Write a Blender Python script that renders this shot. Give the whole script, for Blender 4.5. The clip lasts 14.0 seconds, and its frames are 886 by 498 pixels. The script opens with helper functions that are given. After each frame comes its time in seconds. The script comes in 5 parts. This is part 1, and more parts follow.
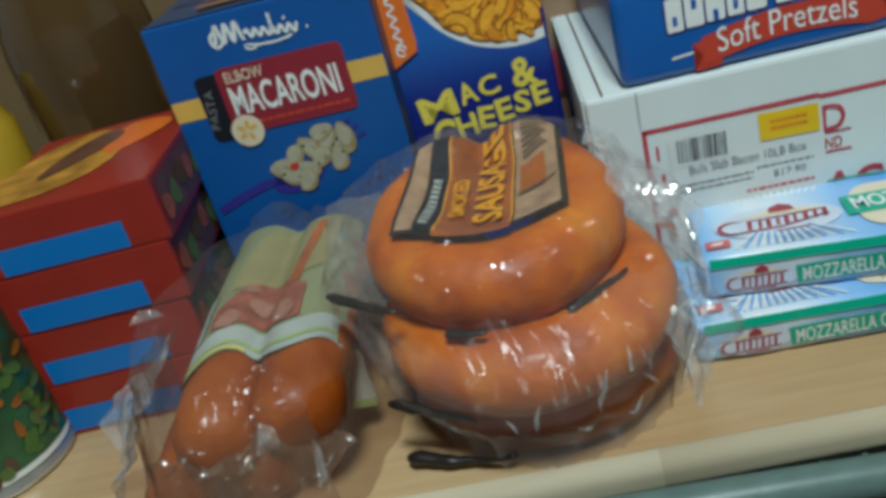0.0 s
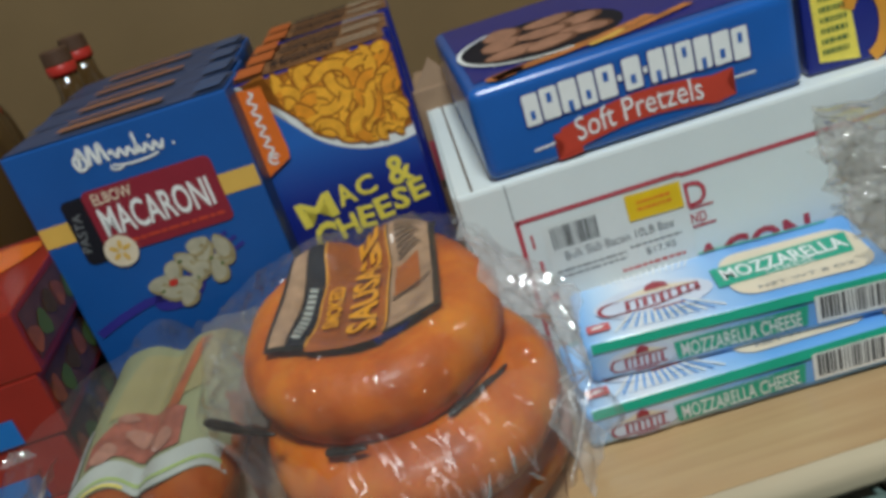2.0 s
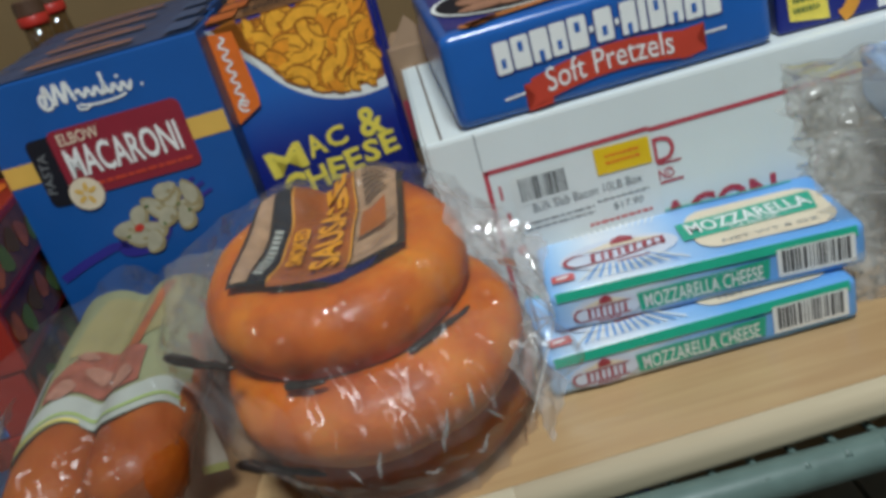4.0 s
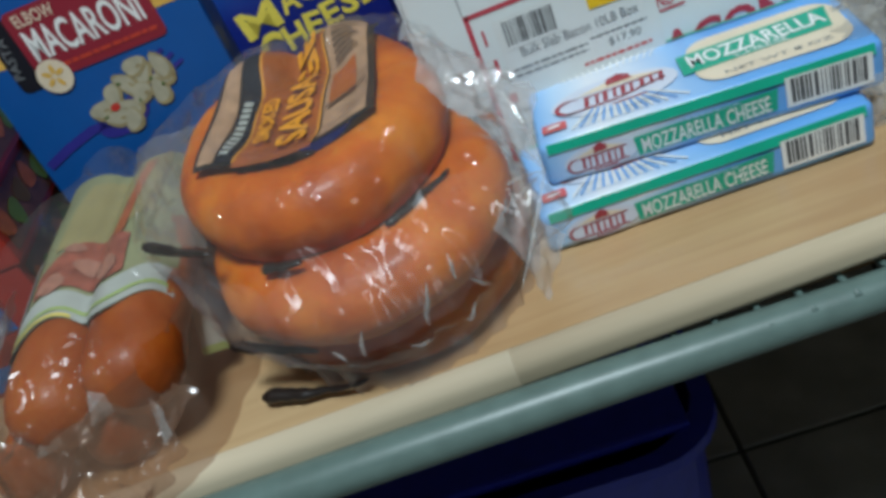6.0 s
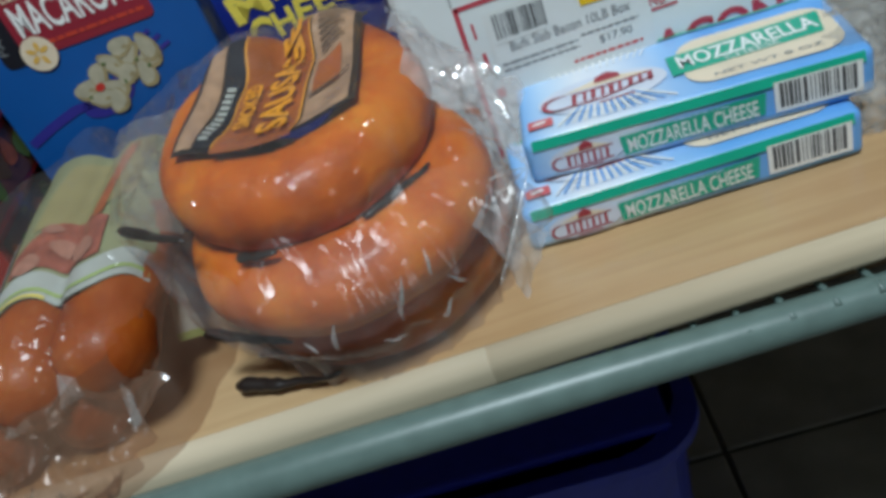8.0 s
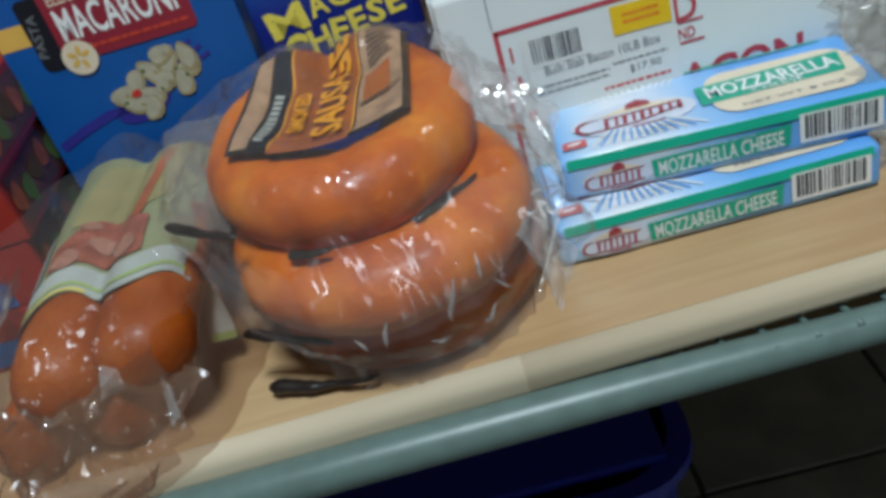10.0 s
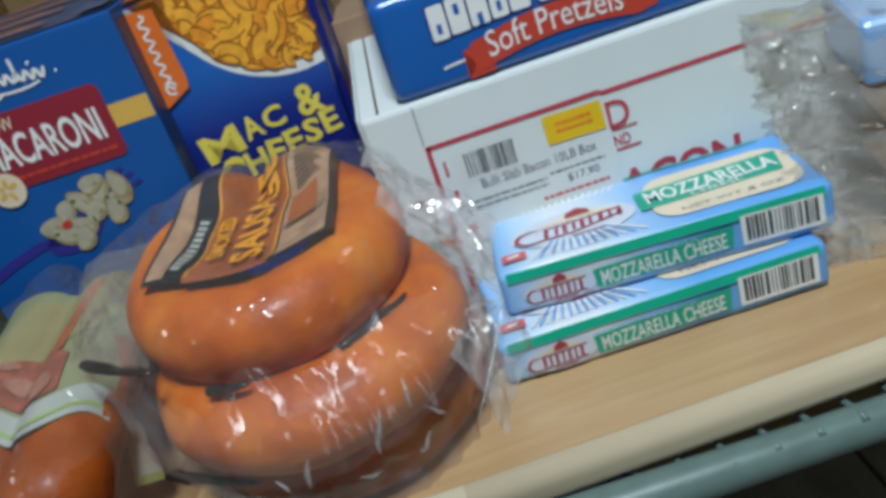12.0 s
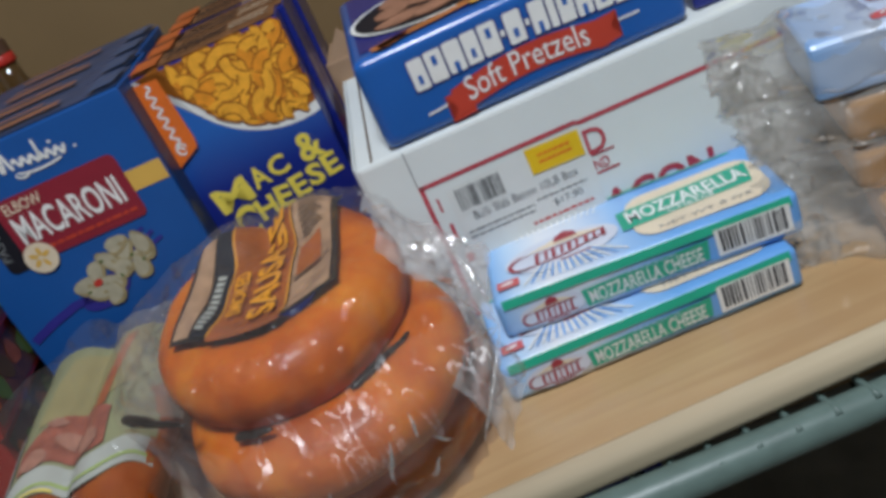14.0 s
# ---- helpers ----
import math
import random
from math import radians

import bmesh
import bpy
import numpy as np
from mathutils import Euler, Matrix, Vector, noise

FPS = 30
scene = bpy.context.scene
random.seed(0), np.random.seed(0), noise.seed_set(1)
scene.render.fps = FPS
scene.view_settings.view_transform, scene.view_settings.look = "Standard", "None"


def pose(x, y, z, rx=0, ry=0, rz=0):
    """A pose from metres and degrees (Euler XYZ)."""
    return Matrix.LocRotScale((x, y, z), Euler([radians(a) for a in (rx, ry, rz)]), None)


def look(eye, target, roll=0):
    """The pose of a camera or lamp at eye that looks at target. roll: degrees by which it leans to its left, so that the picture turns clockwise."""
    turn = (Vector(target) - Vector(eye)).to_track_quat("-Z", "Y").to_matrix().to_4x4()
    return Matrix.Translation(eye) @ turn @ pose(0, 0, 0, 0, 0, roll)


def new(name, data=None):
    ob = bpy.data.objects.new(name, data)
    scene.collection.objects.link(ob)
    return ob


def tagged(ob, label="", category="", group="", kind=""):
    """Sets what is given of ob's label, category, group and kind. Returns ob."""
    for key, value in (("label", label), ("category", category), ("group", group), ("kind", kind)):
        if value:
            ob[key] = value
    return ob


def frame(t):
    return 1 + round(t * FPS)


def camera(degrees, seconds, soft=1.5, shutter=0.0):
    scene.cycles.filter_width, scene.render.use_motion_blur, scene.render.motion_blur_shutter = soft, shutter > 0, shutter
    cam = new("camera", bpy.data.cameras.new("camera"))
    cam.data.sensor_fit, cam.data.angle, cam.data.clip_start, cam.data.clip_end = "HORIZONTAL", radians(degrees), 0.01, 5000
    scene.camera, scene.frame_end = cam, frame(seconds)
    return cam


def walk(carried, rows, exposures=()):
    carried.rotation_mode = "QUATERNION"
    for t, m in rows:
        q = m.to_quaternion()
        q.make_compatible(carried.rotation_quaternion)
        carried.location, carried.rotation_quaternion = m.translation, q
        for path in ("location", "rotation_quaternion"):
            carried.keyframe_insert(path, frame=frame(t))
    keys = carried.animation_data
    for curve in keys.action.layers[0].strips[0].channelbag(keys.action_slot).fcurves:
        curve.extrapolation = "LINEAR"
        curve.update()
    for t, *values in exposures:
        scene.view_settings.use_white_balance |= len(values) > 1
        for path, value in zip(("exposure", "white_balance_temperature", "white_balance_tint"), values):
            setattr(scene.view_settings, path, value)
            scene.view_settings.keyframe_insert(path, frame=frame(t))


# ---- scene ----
cam = camera(54.9, 14.0, soft=4.0, shutter=0.3)
PATH = [
    (0.0, (-0.0508, -0.3371, 0.2647), (-0.1209, 0.1028, 0.0377), -16.01),
    (0.5, (-0.0430, -0.3272, 0.2665), (-0.1097, 0.1127, 0.0385), -17.44),
    (1.0, (-0.0375, -0.3326, 0.2704), (-0.0778, 0.1193, 0.0602), -17.36),
    (1.5, (-0.0361, -0.3260, 0.2678), (-0.0529, 0.1284, 0.0598), -17.45),
    (2.0, (-0.0251, -0.3283, 0.2697), (-0.0433, 0.1289, 0.0681), -18.22),
    (2.5, (-0.0182, -0.3319, 0.2654), (-0.0369, 0.1266, 0.0670), -17.93),
    (3.0, (-0.0219, -0.3310, 0.2488), (-0.0219, 0.1194, 0.0318), -17.22),
    (3.2, (-0.0264, -0.3373, 0.2492), (-0.0287, 0.1176, 0.0418), -16.46),
    (5.3, (-0.0064, -0.3355, 0.2477), (-0.0568, 0.0944, -0.0025), -20.86),
    (5.5, (-0.0013, -0.3327, 0.2469), (-0.0740, 0.0853, -0.0177), -23.78),
    (6.0, (0.0030, -0.3162, 0.2426), (-0.0595, 0.0923, -0.0389), -24.61),
    (6.5, (0.0038, -0.3124, 0.2460), (-0.0629, 0.0906, -0.0422), -23.90),
    (7.0, (0.0075, -0.3098, 0.2428), (-0.0578, 0.0902, -0.0500), -23.98),
    (7.5, (0.0107, -0.3106, 0.2396), (-0.0554, 0.0906, -0.0515), -23.69),
    (9.8, (-0.0183, -0.3266, 0.2415), (-0.0542, 0.0924, -0.0289), -18.04),
    (10.0, (-0.0232, -0.3278, 0.2428), (-0.0594, 0.0904, -0.0290), -18.19),
    (10.5, (-0.0188, -0.3283, 0.2385), (-0.0555, 0.0939, -0.0269), -18.54),
    (11.0, (-0.0099, -0.3228, 0.2336), (-0.0507, 0.0954, -0.0374), -18.92),
    (11.5, (0.0032, -0.3134, 0.2305), (-0.0176, 0.1197, -0.0184), -19.31),
    (12.0, (-0.0009, -0.3133, 0.2318), (-0.0113, 0.1350, 0.0106), -19.10),
    (12.5, (-0.0044, -0.3154, 0.2347), (-0.0176, 0.1345, 0.0168), -20.92),
    (13.0, (0.0120, -0.3215, 0.2418), (0.0134, 0.1311, 0.0294), -19.95),
    (13.5, (0.0092, -0.3326, 0.2516), (0.0025, 0.1224, 0.0443), -20.97),
    (14.0, (0.0206, -0.3339, 0.2605), (-0.0064, 0.1128, 0.0376), -24.99),
]
walk(cam, [(t, look(e, g, r)) for t, e, g, r in PATH], [
    (0, -0.24, 6450, 1), (1, -0.23, 6500, 2), (2, -0.20, 6850, 10), (3.2, -0.17, 6850, 12), (5.5, -0.15, 6400, 9), (7.5, -0.14, 6350, 10),
    (11, -0.09, 6350, 10), (11.5, -0.03, 6300, 9), (12.5, -0.07, 6350, 11), (13.5, -0.17, 6650, 16), (14, -0.19, 6700, 18)])

# ---------------------------------------------------------------- light
world = bpy.data.worlds.new("room_light")
world.use_nodes = True
world.node_tree.nodes["Background"].inputs[0].default_value = (1.0, 0.86, 0.68, 1)
world.node_tree.nodes["Background"].inputs[1].default_value = 0.0
scene.world = world


def area_lamp(name, eye, target, size, power, color):
    data = bpy.data.lights.new(name, "AREA")
    data.shape, data.size, data.energy, data.color = "DISK", size, power, color
    ob = new(name, data)
    ob.matrix_world = look(eye, target)
    return ob


area_lamp("ceiling_lamp", (0.05, -0.58, 1.36), (0.03, 0.02, 0.0), 0.32, 21.8, (0.86, 1.0, 1.07))

# ---------------------------------------------------------------- materials


def material(name, color, rough=0.5, metal=0.0, vary=0.08, scale=60.0, bump=0.0, bscale=400.0, coat=0.0, spec=0.5):
    m = bpy.data.materials.new(name)
    m.use_nodes = True
    nt = m.node_tree
    p = nt.nodes["Principled BSDF"]
    p.inputs["Roughness"].default_value = rough
    p.inputs["Metallic"].default_value = metal
    p.inputs["Coat Weight"].default_value = coat
    p.inputs["Coat Roughness"].default_value = 0.15
    p.inputs["Specular IOR Level"].default_value = spec
    co = nt.nodes.new("ShaderNodeTexCoord")
    nz = nt.nodes.new("ShaderNodeTexNoise")
    nz.inputs["Scale"].default_value = scale
    nz.inputs["Detail"].default_value = 6
    nt.links.new(co.outputs["Object"], nz.inputs["Vector"])
    ramp = nt.nodes.new("ShaderNodeValToRGB")
    c = Vector(color)
    a, b = c * (1 - vary), c * (1 + vary)
    ramp.color_ramp.elements[0].position, ramp.color_ramp.elements[1].position = 0.3, 0.7
    ramp.color_ramp.elements[0].color = (*a, 1)
    ramp.color_ramp.elements[1].color = (min(b[0], 1), min(b[1], 1), min(b[2], 1), 1)
    nt.links.new(nz.outputs["Fac"], ramp.inputs["Fac"])
    nt.links.new(ramp.outputs["Color"], p.inputs["Base Color"])
    if bump:
        n2 = nt.nodes.new("ShaderNodeTexNoise")
        n2.inputs["Scale"].default_value = bscale
        n2.inputs["Detail"].default_value = 4
        nt.links.new(co.outputs["Object"], n2.inputs["Vector"])
        bm_ = nt.nodes.new("ShaderNodeBump")
        bm_.inputs["Strength"].default_value = bump
        bm_.inputs["Distance"].default_value = 0.002
        nt.links.new(n2.outputs["Fac"], bm_.inputs["Height"])
        nt.links.new(bm_.outputs["Normal"], p.inputs["Normal"])
    return m


def gradient_print(name, stops, axis, lo, hi, rough=0.35):
    """Ink that runs through colours along one axis of its thing."""
    m = material(name, (0.5, 0.5, 0.5), rough, coat=0.2)
    nt = m.node_tree
    p = nt.nodes["Principled BSDF"]
    co = nt.nodes.new("ShaderNodeTexCoord")
    sp = nt.nodes.new("ShaderNodeSeparateXYZ")
    nt.links.new(co.outputs["Object"], sp.inputs[0])
    mr = nt.nodes.new("ShaderNodeMapRange")
    mr.inputs["From Min"].default_value, mr.inputs["From Max"].default_value = lo, hi
    nt.links.new(sp.outputs[axis], mr.inputs["Value"])
    ramp = nt.nodes.new("ShaderNodeValToRGB")
    els = ramp.color_ramp.elements
    while len(els) < len(stops):
        els.new(0.5)
    for el, (pos, col) in zip(els, stops):
        el.position, el.color = pos, (*col, 1)
    nt.links.new(mr.outputs["Result"], ramp.inputs["Fac"])
    nt.links.new(ramp.outputs["Color"], p.inputs["Base Color"])
    return m


def film_material(name, gloss=0.10, milk=0.05, tint=(1, 1, 1), rough=0.07, wrinkle=0.35, wscale=70.0, squash=1.0, white=0.8, streak=0.0, pale=(1.0, 0.98, 0.95)):
    m = bpy.data.materials.new(name)
    m.use_nodes = True
    nt = m.node_tree
    nt.nodes.remove(nt.nodes["Principled BSDF"])
    out = nt.nodes["Material Output"]
    tr = nt.nodes.new("ShaderNodeBsdfTransparent")
    tr.inputs[0].default_value = (*tint, 1)
    gl = nt.nodes.new("ShaderNodeBsdfAnisotropic")
    gl.inputs["Roughness"].default_value = rough
    df = nt.nodes.new("ShaderNodeBsdfDiffuse")
    df.inputs[0].default_value = (white * pale[0], white * pale[1], white * pale[2], 1)
    co = nt.nodes.new("ShaderNodeTexCoord")
    nz = nt.nodes.new("ShaderNodeTexNoise")
    nz.inputs["Scale"].default_value, nz.inputs["Detail"].default_value = wscale, 1.2
    nz.inputs["Distortion"].default_value = 0.4
    mp = nt.nodes.new("ShaderNodeMapping")
    mp.inputs["Scale"].default_value = (1, 1, squash)
    nt.links.new(co.outputs["Object"], mp.inputs["Vector"])
    nt.links.new(mp.outputs[0], nz.inputs["Vector"])
    bp = nt.nodes.new("ShaderNodeBump")
    bp.inputs["Strength"].default_value, bp.inputs["Distance"].default_value = wrinkle, 0.006
    nt.links.new(nz.outputs["Fac"], bp.inputs["Height"])
    nt.links.new(bp.outputs["Normal"], gl.inputs["Normal"])
    if streak:
        tg = nt.nodes.new("ShaderNodeTangent")
        tg.direction_type, tg.axis = "RADIAL", "Z"
        nt.links.new(tg.outputs[0], gl.inputs["Tangent"])
        gl.inputs["Anisotropy"].default_value = streak
    fr = nt.nodes.new("ShaderNodeFresnel")
    fr.inputs["IOR"].default_value = 1.45
    ad = nt.nodes.new("ShaderNodeMath")
    ad.operation = "ADD"
    ad.use_clamp = True
    ad.inputs[1].default_value = gloss
    sc = nt.nodes.new("ShaderNodeMath")
    sc.operation = "MULTIPLY"
    sc.inputs[1].default_value = 0.25
    nt.links.new(fr.outputs[0], sc.inputs[0])
    pn = nt.nodes.new("ShaderNodeTexNoise")
    pn.inputs["Scale"].default_value, pn.inputs["Detail"].default_value = 75, 2
    nt.links.new(co.outputs["Object"], pn.inputs["Vector"])
    pm = nt.nodes.new("ShaderNodeMapRange")
    pm.inputs["From Min"].default_value, pm.inputs["From Max"].default_value = 0.47, 0.63
    pm.inputs["To Min"].default_value, pm.inputs["To Max"].default_value = 0.12, 1.5
    nt.links.new(pn.outputs["Fac"], pm.inputs["Value"])
    gm = nt.nodes.new("ShaderNodeMath")
    gm.operation = "MULTIPLY"
    nt.links.new(ad.outputs[0], gm.inputs[0])
    nt.links.new(pm.outputs[0], gm.inputs[1])
    nt.links.new(sc.outputs[0], ad.inputs[0])
    m1 = nt.nodes.new("ShaderNodeMixShader")
    m1.inputs[0].default_value = milk
    nt.links.new(tr.outputs[0], m1.inputs[1])
    nt.links.new(df.outputs[0], m1.inputs[2])
    m2 = nt.nodes.new("ShaderNodeMixShader")
    nt.links.new(gm.outputs[0], m2.inputs[0])
    nt.links.new(m1.outputs[0], m2.inputs[1])
    nt.links.new(gl.outputs[0], m2.inputs[2])
    nt.links.new(m2.outputs[0], out.inputs["Surface"])
    return m


def wood_material(name, light, dark):
    m = material(name, light, 0.30, coat=0.3)
    nt = m.node_tree
    p = nt.nodes["Principled BSDF"]
    co = nt.nodes.new("ShaderNodeTexCoord")
    mp = nt.nodes.new("ShaderNodeMapping")
    mp.inputs["Scale"].default_value = (9, 160, 160)
    nt.links.new(co.outputs["Object"], mp.inputs["Vector"])
    nz = nt.nodes.new("ShaderNodeTexNoise")
    nz.inputs["Scale"].default_value, nz.inputs["Detail"].default_value = 1.0, 8
    nz.inputs["Distortion"].default_value = 0.6
    nt.links.new(mp.outputs[0], nz.inputs["Vector"])
    n2 = nt.nodes.new("ShaderNodeTexNoise")
    n2.inputs["Scale"].default_value = 14
    nt.links.new(co.outputs["Object"], n2.inputs["Vector"])
    mx = nt.nodes.new("ShaderNodeMix")
    mx.inputs[0].default_value = 0.4
    nt.links.new(nz.outputs["Fac"], mx.inputs[2])
    nt.links.new(n2.outputs["Fac"], mx.inputs[3])
    inf = nt.nodes.new("ShaderNodeObjectInfo")
    ad = nt.nodes.new("ShaderNodeMath")
    ad.operation = "MULTIPLY_ADD"
    ad.inputs[1].default_value, ad.inputs[2].default_value = 0.30, -0.15
    nt.links.new(inf.outputs["Random"], ad.inputs[0])
    sm = nt.nodes.new("ShaderNodeMath")
    nt.links.new(mx.outputs[0], sm.inputs[0])
    nt.links.new(ad.outputs[0], sm.inputs[1])
    ramp = nt.nodes.new("ShaderNodeValToRGB")
    ramp.color_ramp.elements[0].position, ramp.color_ramp.elements[1].position = 0.28, 0.72
    ramp.color_ramp.elements[0].color, ramp.color_ramp.elements[1].color = (*dark, 1), (*light, 1)
    nt.links.new(sm.outputs[0], ramp.inputs["Fac"])
    nt.links.new(ramp.outputs["Color"], p.inputs["Base Color"])
    bp = nt.nodes.new("ShaderNodeBump")
    bp.inputs["Strength"].default_value, bp.inputs["Distance"].default_value = 0.06, 0.001
    nt.links.new(nz.outputs["Fac"], bp.inputs["Height"])
    nt.links.new(bp.outputs["Normal"], p.inputs["Normal"])
    return m


WOOD = wood_material("laminated_wood", (0.58, 0.390, 0.205), (0.44, 0.265, 0.128))
EDGEWOOD = wood_material("pale_edge_wood", (0.73, 0.605, 0.43), (0.61, 0.495, 0.335))
EDGEWOOD.node_tree.nodes["Principled BSDF"].inputs["Coat Weight"].default_value = 1.0
EDGEWOOD.node_tree.nodes["Principled BSDF"].inputs["Coat Roughness"].default_value = 0.07
WALL = material("wall_paint", (0.21, 0.135, 0.060), 0.8, vary=0.06, scale=8, bump=0.15, bscale=300)
TILE = material("floor_tile", (0.20, 0.20, 0.175), 0.5, vary=0.2, scale=12, bump=0.1)
GROUT = material("tile_joint", (0.06, 0.058, 0.05), 0.9)
# Pale colours for the unseen walls and ceiling, chosen to bounce fill light.
BOUNCEWALL = material("bounce_wall_paint", (0.62, 0.62, 0.60), 0.8, vary=0.05, scale=8)
CEIL = material("ceiling_paint", (0.75, 0.72, 0.66), 0.9)
COATED = material("coated_wire", (0.115, 0.170, 0.153), 0.38, vary=0.10, scale=90, bump=0.05, spec=0.5)
TUBBLUE = material("tub_plastic", (0.012, 0.022, 0.34), 0.4, vary=0.1)
BLUE = material("blue_ink", (0.003, 0.085, 0.33), 0.45, vary=0.07, scale=25, bump=0.02, coat=0.08)
NAVY = material("navy_ink", (0.006, 0.016, 0.19), 0.32, vary=0.08, scale=25, bump=0.02, coat=0.25)
SNACKBLUE = material("snack_blue_ink", (0.004, 0.102, 0.40), 0.28, vary=0.08, scale=20, bump=0.03, bscale=120, coat=0.4)
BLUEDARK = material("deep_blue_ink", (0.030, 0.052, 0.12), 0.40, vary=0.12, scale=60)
WHITE = material("white_ink", (0.80, 0.80, 0.78), 0.45, vary=0.04)
WHITECARD = material("white_card", (0.70, 0.74, 0.73), 0.6, vary=0.035, scale=14, bump=0.05, bscale=250)
CREAM = material("cream_ink", (0.74, 0.62, 0.46), 0.4, vary=0.06)
MAROON = material("maroon_ink", (0.27, 0.018, 0.035), 0.36, vary=0.06, coat=0.2)
BLACK = material("black_ink", (0.012, 0.012, 0.018), 0.6, spec=0.2)
BARINK = material("bar_ink", (0.045, 0.046, 0.05), 0.55, spec=0.3)
YELLOW = material("yellow_ink", (0.72, 0.43, 0.09), 0.4, vary=0.05)
BRIGHTYELLOW = material("sticker_yellow", (0.80, 0.50, 0.01), 0.4, vary=0.05, bump=0.03)
JARYELLOW = material("jar_yellow", (0.50, 0.30, 0.02), 0.45, vary=0.12, scale=40)
LETTERYELLOW = material("letter_yellow", (0.85, 0.68, 0.10), 0.4, vary=0.08, scale=150)
ORANGE = material("orange_ink", (0.78, 0.16, 0.02), 0.36, coat=0.2)
NOODLE_A = material("noodle_ink_light", (0.90, 0.40, 0.035), 0.4, vary=0.15, scale=200)
NOODLE_B = material("noodle_ink_mid", (0.80, 0.29, 0.022), 0.4, vary=0.15, scale=200)
NOODLE_C = material("noodle_ink_deep", (0.36, 0.11, 0.010), 0.4, vary=0.2, scale=200)
PASTA = material("pasta_ink", (0.44, 0.40, 0.29), 0.4, vary=0.16, scale=160)
PASTA_DK = material("pasta_shade_ink", (0.34, 0.27, 0.14), 0.4, vary=0.2, scale=160)
HERB = material("herb_ink", (0.10, 0.16, 0.04), 0.5)
TOMATO = material("tomato_ink", (0.60, 0.04, 0.03), 0.4)
PURPLE = material("fork_ink", (0.035, 0.03, 0.26), 0.35, vary=0.1)
RED = material("red_ink", (0.30, 0.020, 0.012), 0.36, vary=0.10, scale=30, coat=0.15)
RIBBON = material("ribbon_ink", (0.55, 0.055, 0.03), 0.36, vary=0.06)
BOXLINE = material("box_line_ink", (0.50, 0.045, 0.07), 0.5, vary=0.1)
TOPBROWN = material("top_brown_ink", (0.20, 0.085, 0.035), 0.45, vary=0.3, scale=90)
TOPORANGE = material("top_orange_ink", (0.46, 0.10, 0.02), 0.45, vary=0.15)
TOPPRINT = material("top_print_ink", (0.42, 0.33, 0.24), 0.45, vary=0.15)
TOPSTRIPE = material("top_stripe_ink", (0.34, 0.13, 0.06), 0.45, vary=0.2)
TOPBLUE = material("top_blue_ink", (0.020, 0.075, 0.20), 0.35, vary=0.2, coat=0.3)
TOPGOLD = material("carton_gold_ink", (0.45, 0.20, 0.03), 0.4, vary=0.45, scale=55)
SKY = material("panel_blue_ink", (0.004, 0.16, 0.50), 0.4, vary=0.03)
PRETZEL = material("pretzel_ink", (0.38, 0.10, 0.03), 0.35, vary=0.35, scale=90)
NUGGET = material("nugget_ink", (0.36, 0.17, 0.11), 0.35, vary=0.3, scale=120)
TWIST = material("twist_ink", (0.50, 0.17, 0.05), 0.35, vary=0.35, scale=110)
PRETZEL_DK = material("pretzel_shade_ink", (0.13, 0.05, 0.03), 0.35, vary=0.3, scale=70)
PINK = material("pink_card", (0.48, 0.07, 0.10), 0.5)
TAN = material("tan_card", (0.36, 0.22, 0.13), 0.65, vary=0.10, scale=40)
CARDEDGE = material("card_edge", (0.10, 0.055, 0.03), 0.7, vary=0.2)
GREEN = material("green_ink", (0.004, 0.36, 0.225), 0.34, vary=0.06, coat=0.2)
LIGHTBLUE = material("pale_blue_ink", (0.42, 0.60, 0.84), 0.34, vary=0.05)
MIDBLUE = material("mid_blue_ink", (0.16, 0.38, 0.74), 0.34, vary=0.05)
PALEGLOW = material("pale_glow_ink", (0.62, 0.66, 0.76), 0.34, vary=0.05)
LOGORED = material("logo_red_ink", (0.34, 0.035, 0.05), 0.4, vary=0.1)
REDSQ = material("badge_red_ink", (0.62, 0.12, 0.12), 0.4, vary=0.1)
GREYINK = material("grey_ink", (0.20, 0.21, 0.22), 0.5)
PALEGREY = material("receipt_paper", (0.70, 0.72, 0.70), 0.5, vary=0.03, bump=0.02)
LABELPAPER = material("label_paper", (0.235, 0.235, 0.122), 0.5, vary=0.10, scale=35, bump=0.05)
LABELCREAM = material("label_cream", (0.275, 0.228, 0.10), 0.5, vary=0.12, scale=30)
MEATPINK = material("meat_pink_ink", (0.330, 0.150, 0.102), 0.45, vary=0.3, scale=150)
LABELGREEN = material("label_green_ink", (0.30, 0.38, 0.12), 0.5, vary=0.1)
LABELYELLOW = material("label_yellow_ink", (0.62, 0.50, 0.10), 0.5)
LABELWHITE = material("label_white", (0.37, 0.38, 0.34), 0.45)
MEATINK = material("meat_picture_ink", (0.270, 0.078, 0.048), 0.45, vary=0.35, scale=120)
SAUSLABEL = material("sausage_label_brown", (0.32, 0.078, 0.012), 0.35, vary=0.25, scale=40, coat=0.2)
SAUSTAN = material("sausage_label_tan", (0.37, 0.22, 0.13), 0.4, vary=0.25, scale=120)
GOLD = material("gold_ink", (0.72, 0.30, 0.03), 0.4, vary=0.1)
CLIPBLACK = material("black_band", (0.018, 0.012, 0.01), 0.35, vary=0.2)
GLUE = material("bottle_cap", (0.10, 0.05, 0.03), 0.45)
CAPRED = material("cap_ring_red", (0.50, 0.03, 0.02), 0.4)
CANLABEL = material("vegetable_label", (0.02, 0.09, 0.035), 0.3, vary=0.5, scale=45, coat=0.4)
STEEL = material("can_rim", (0.62, 0.62, 0.60), 0.3, metal=0.8)
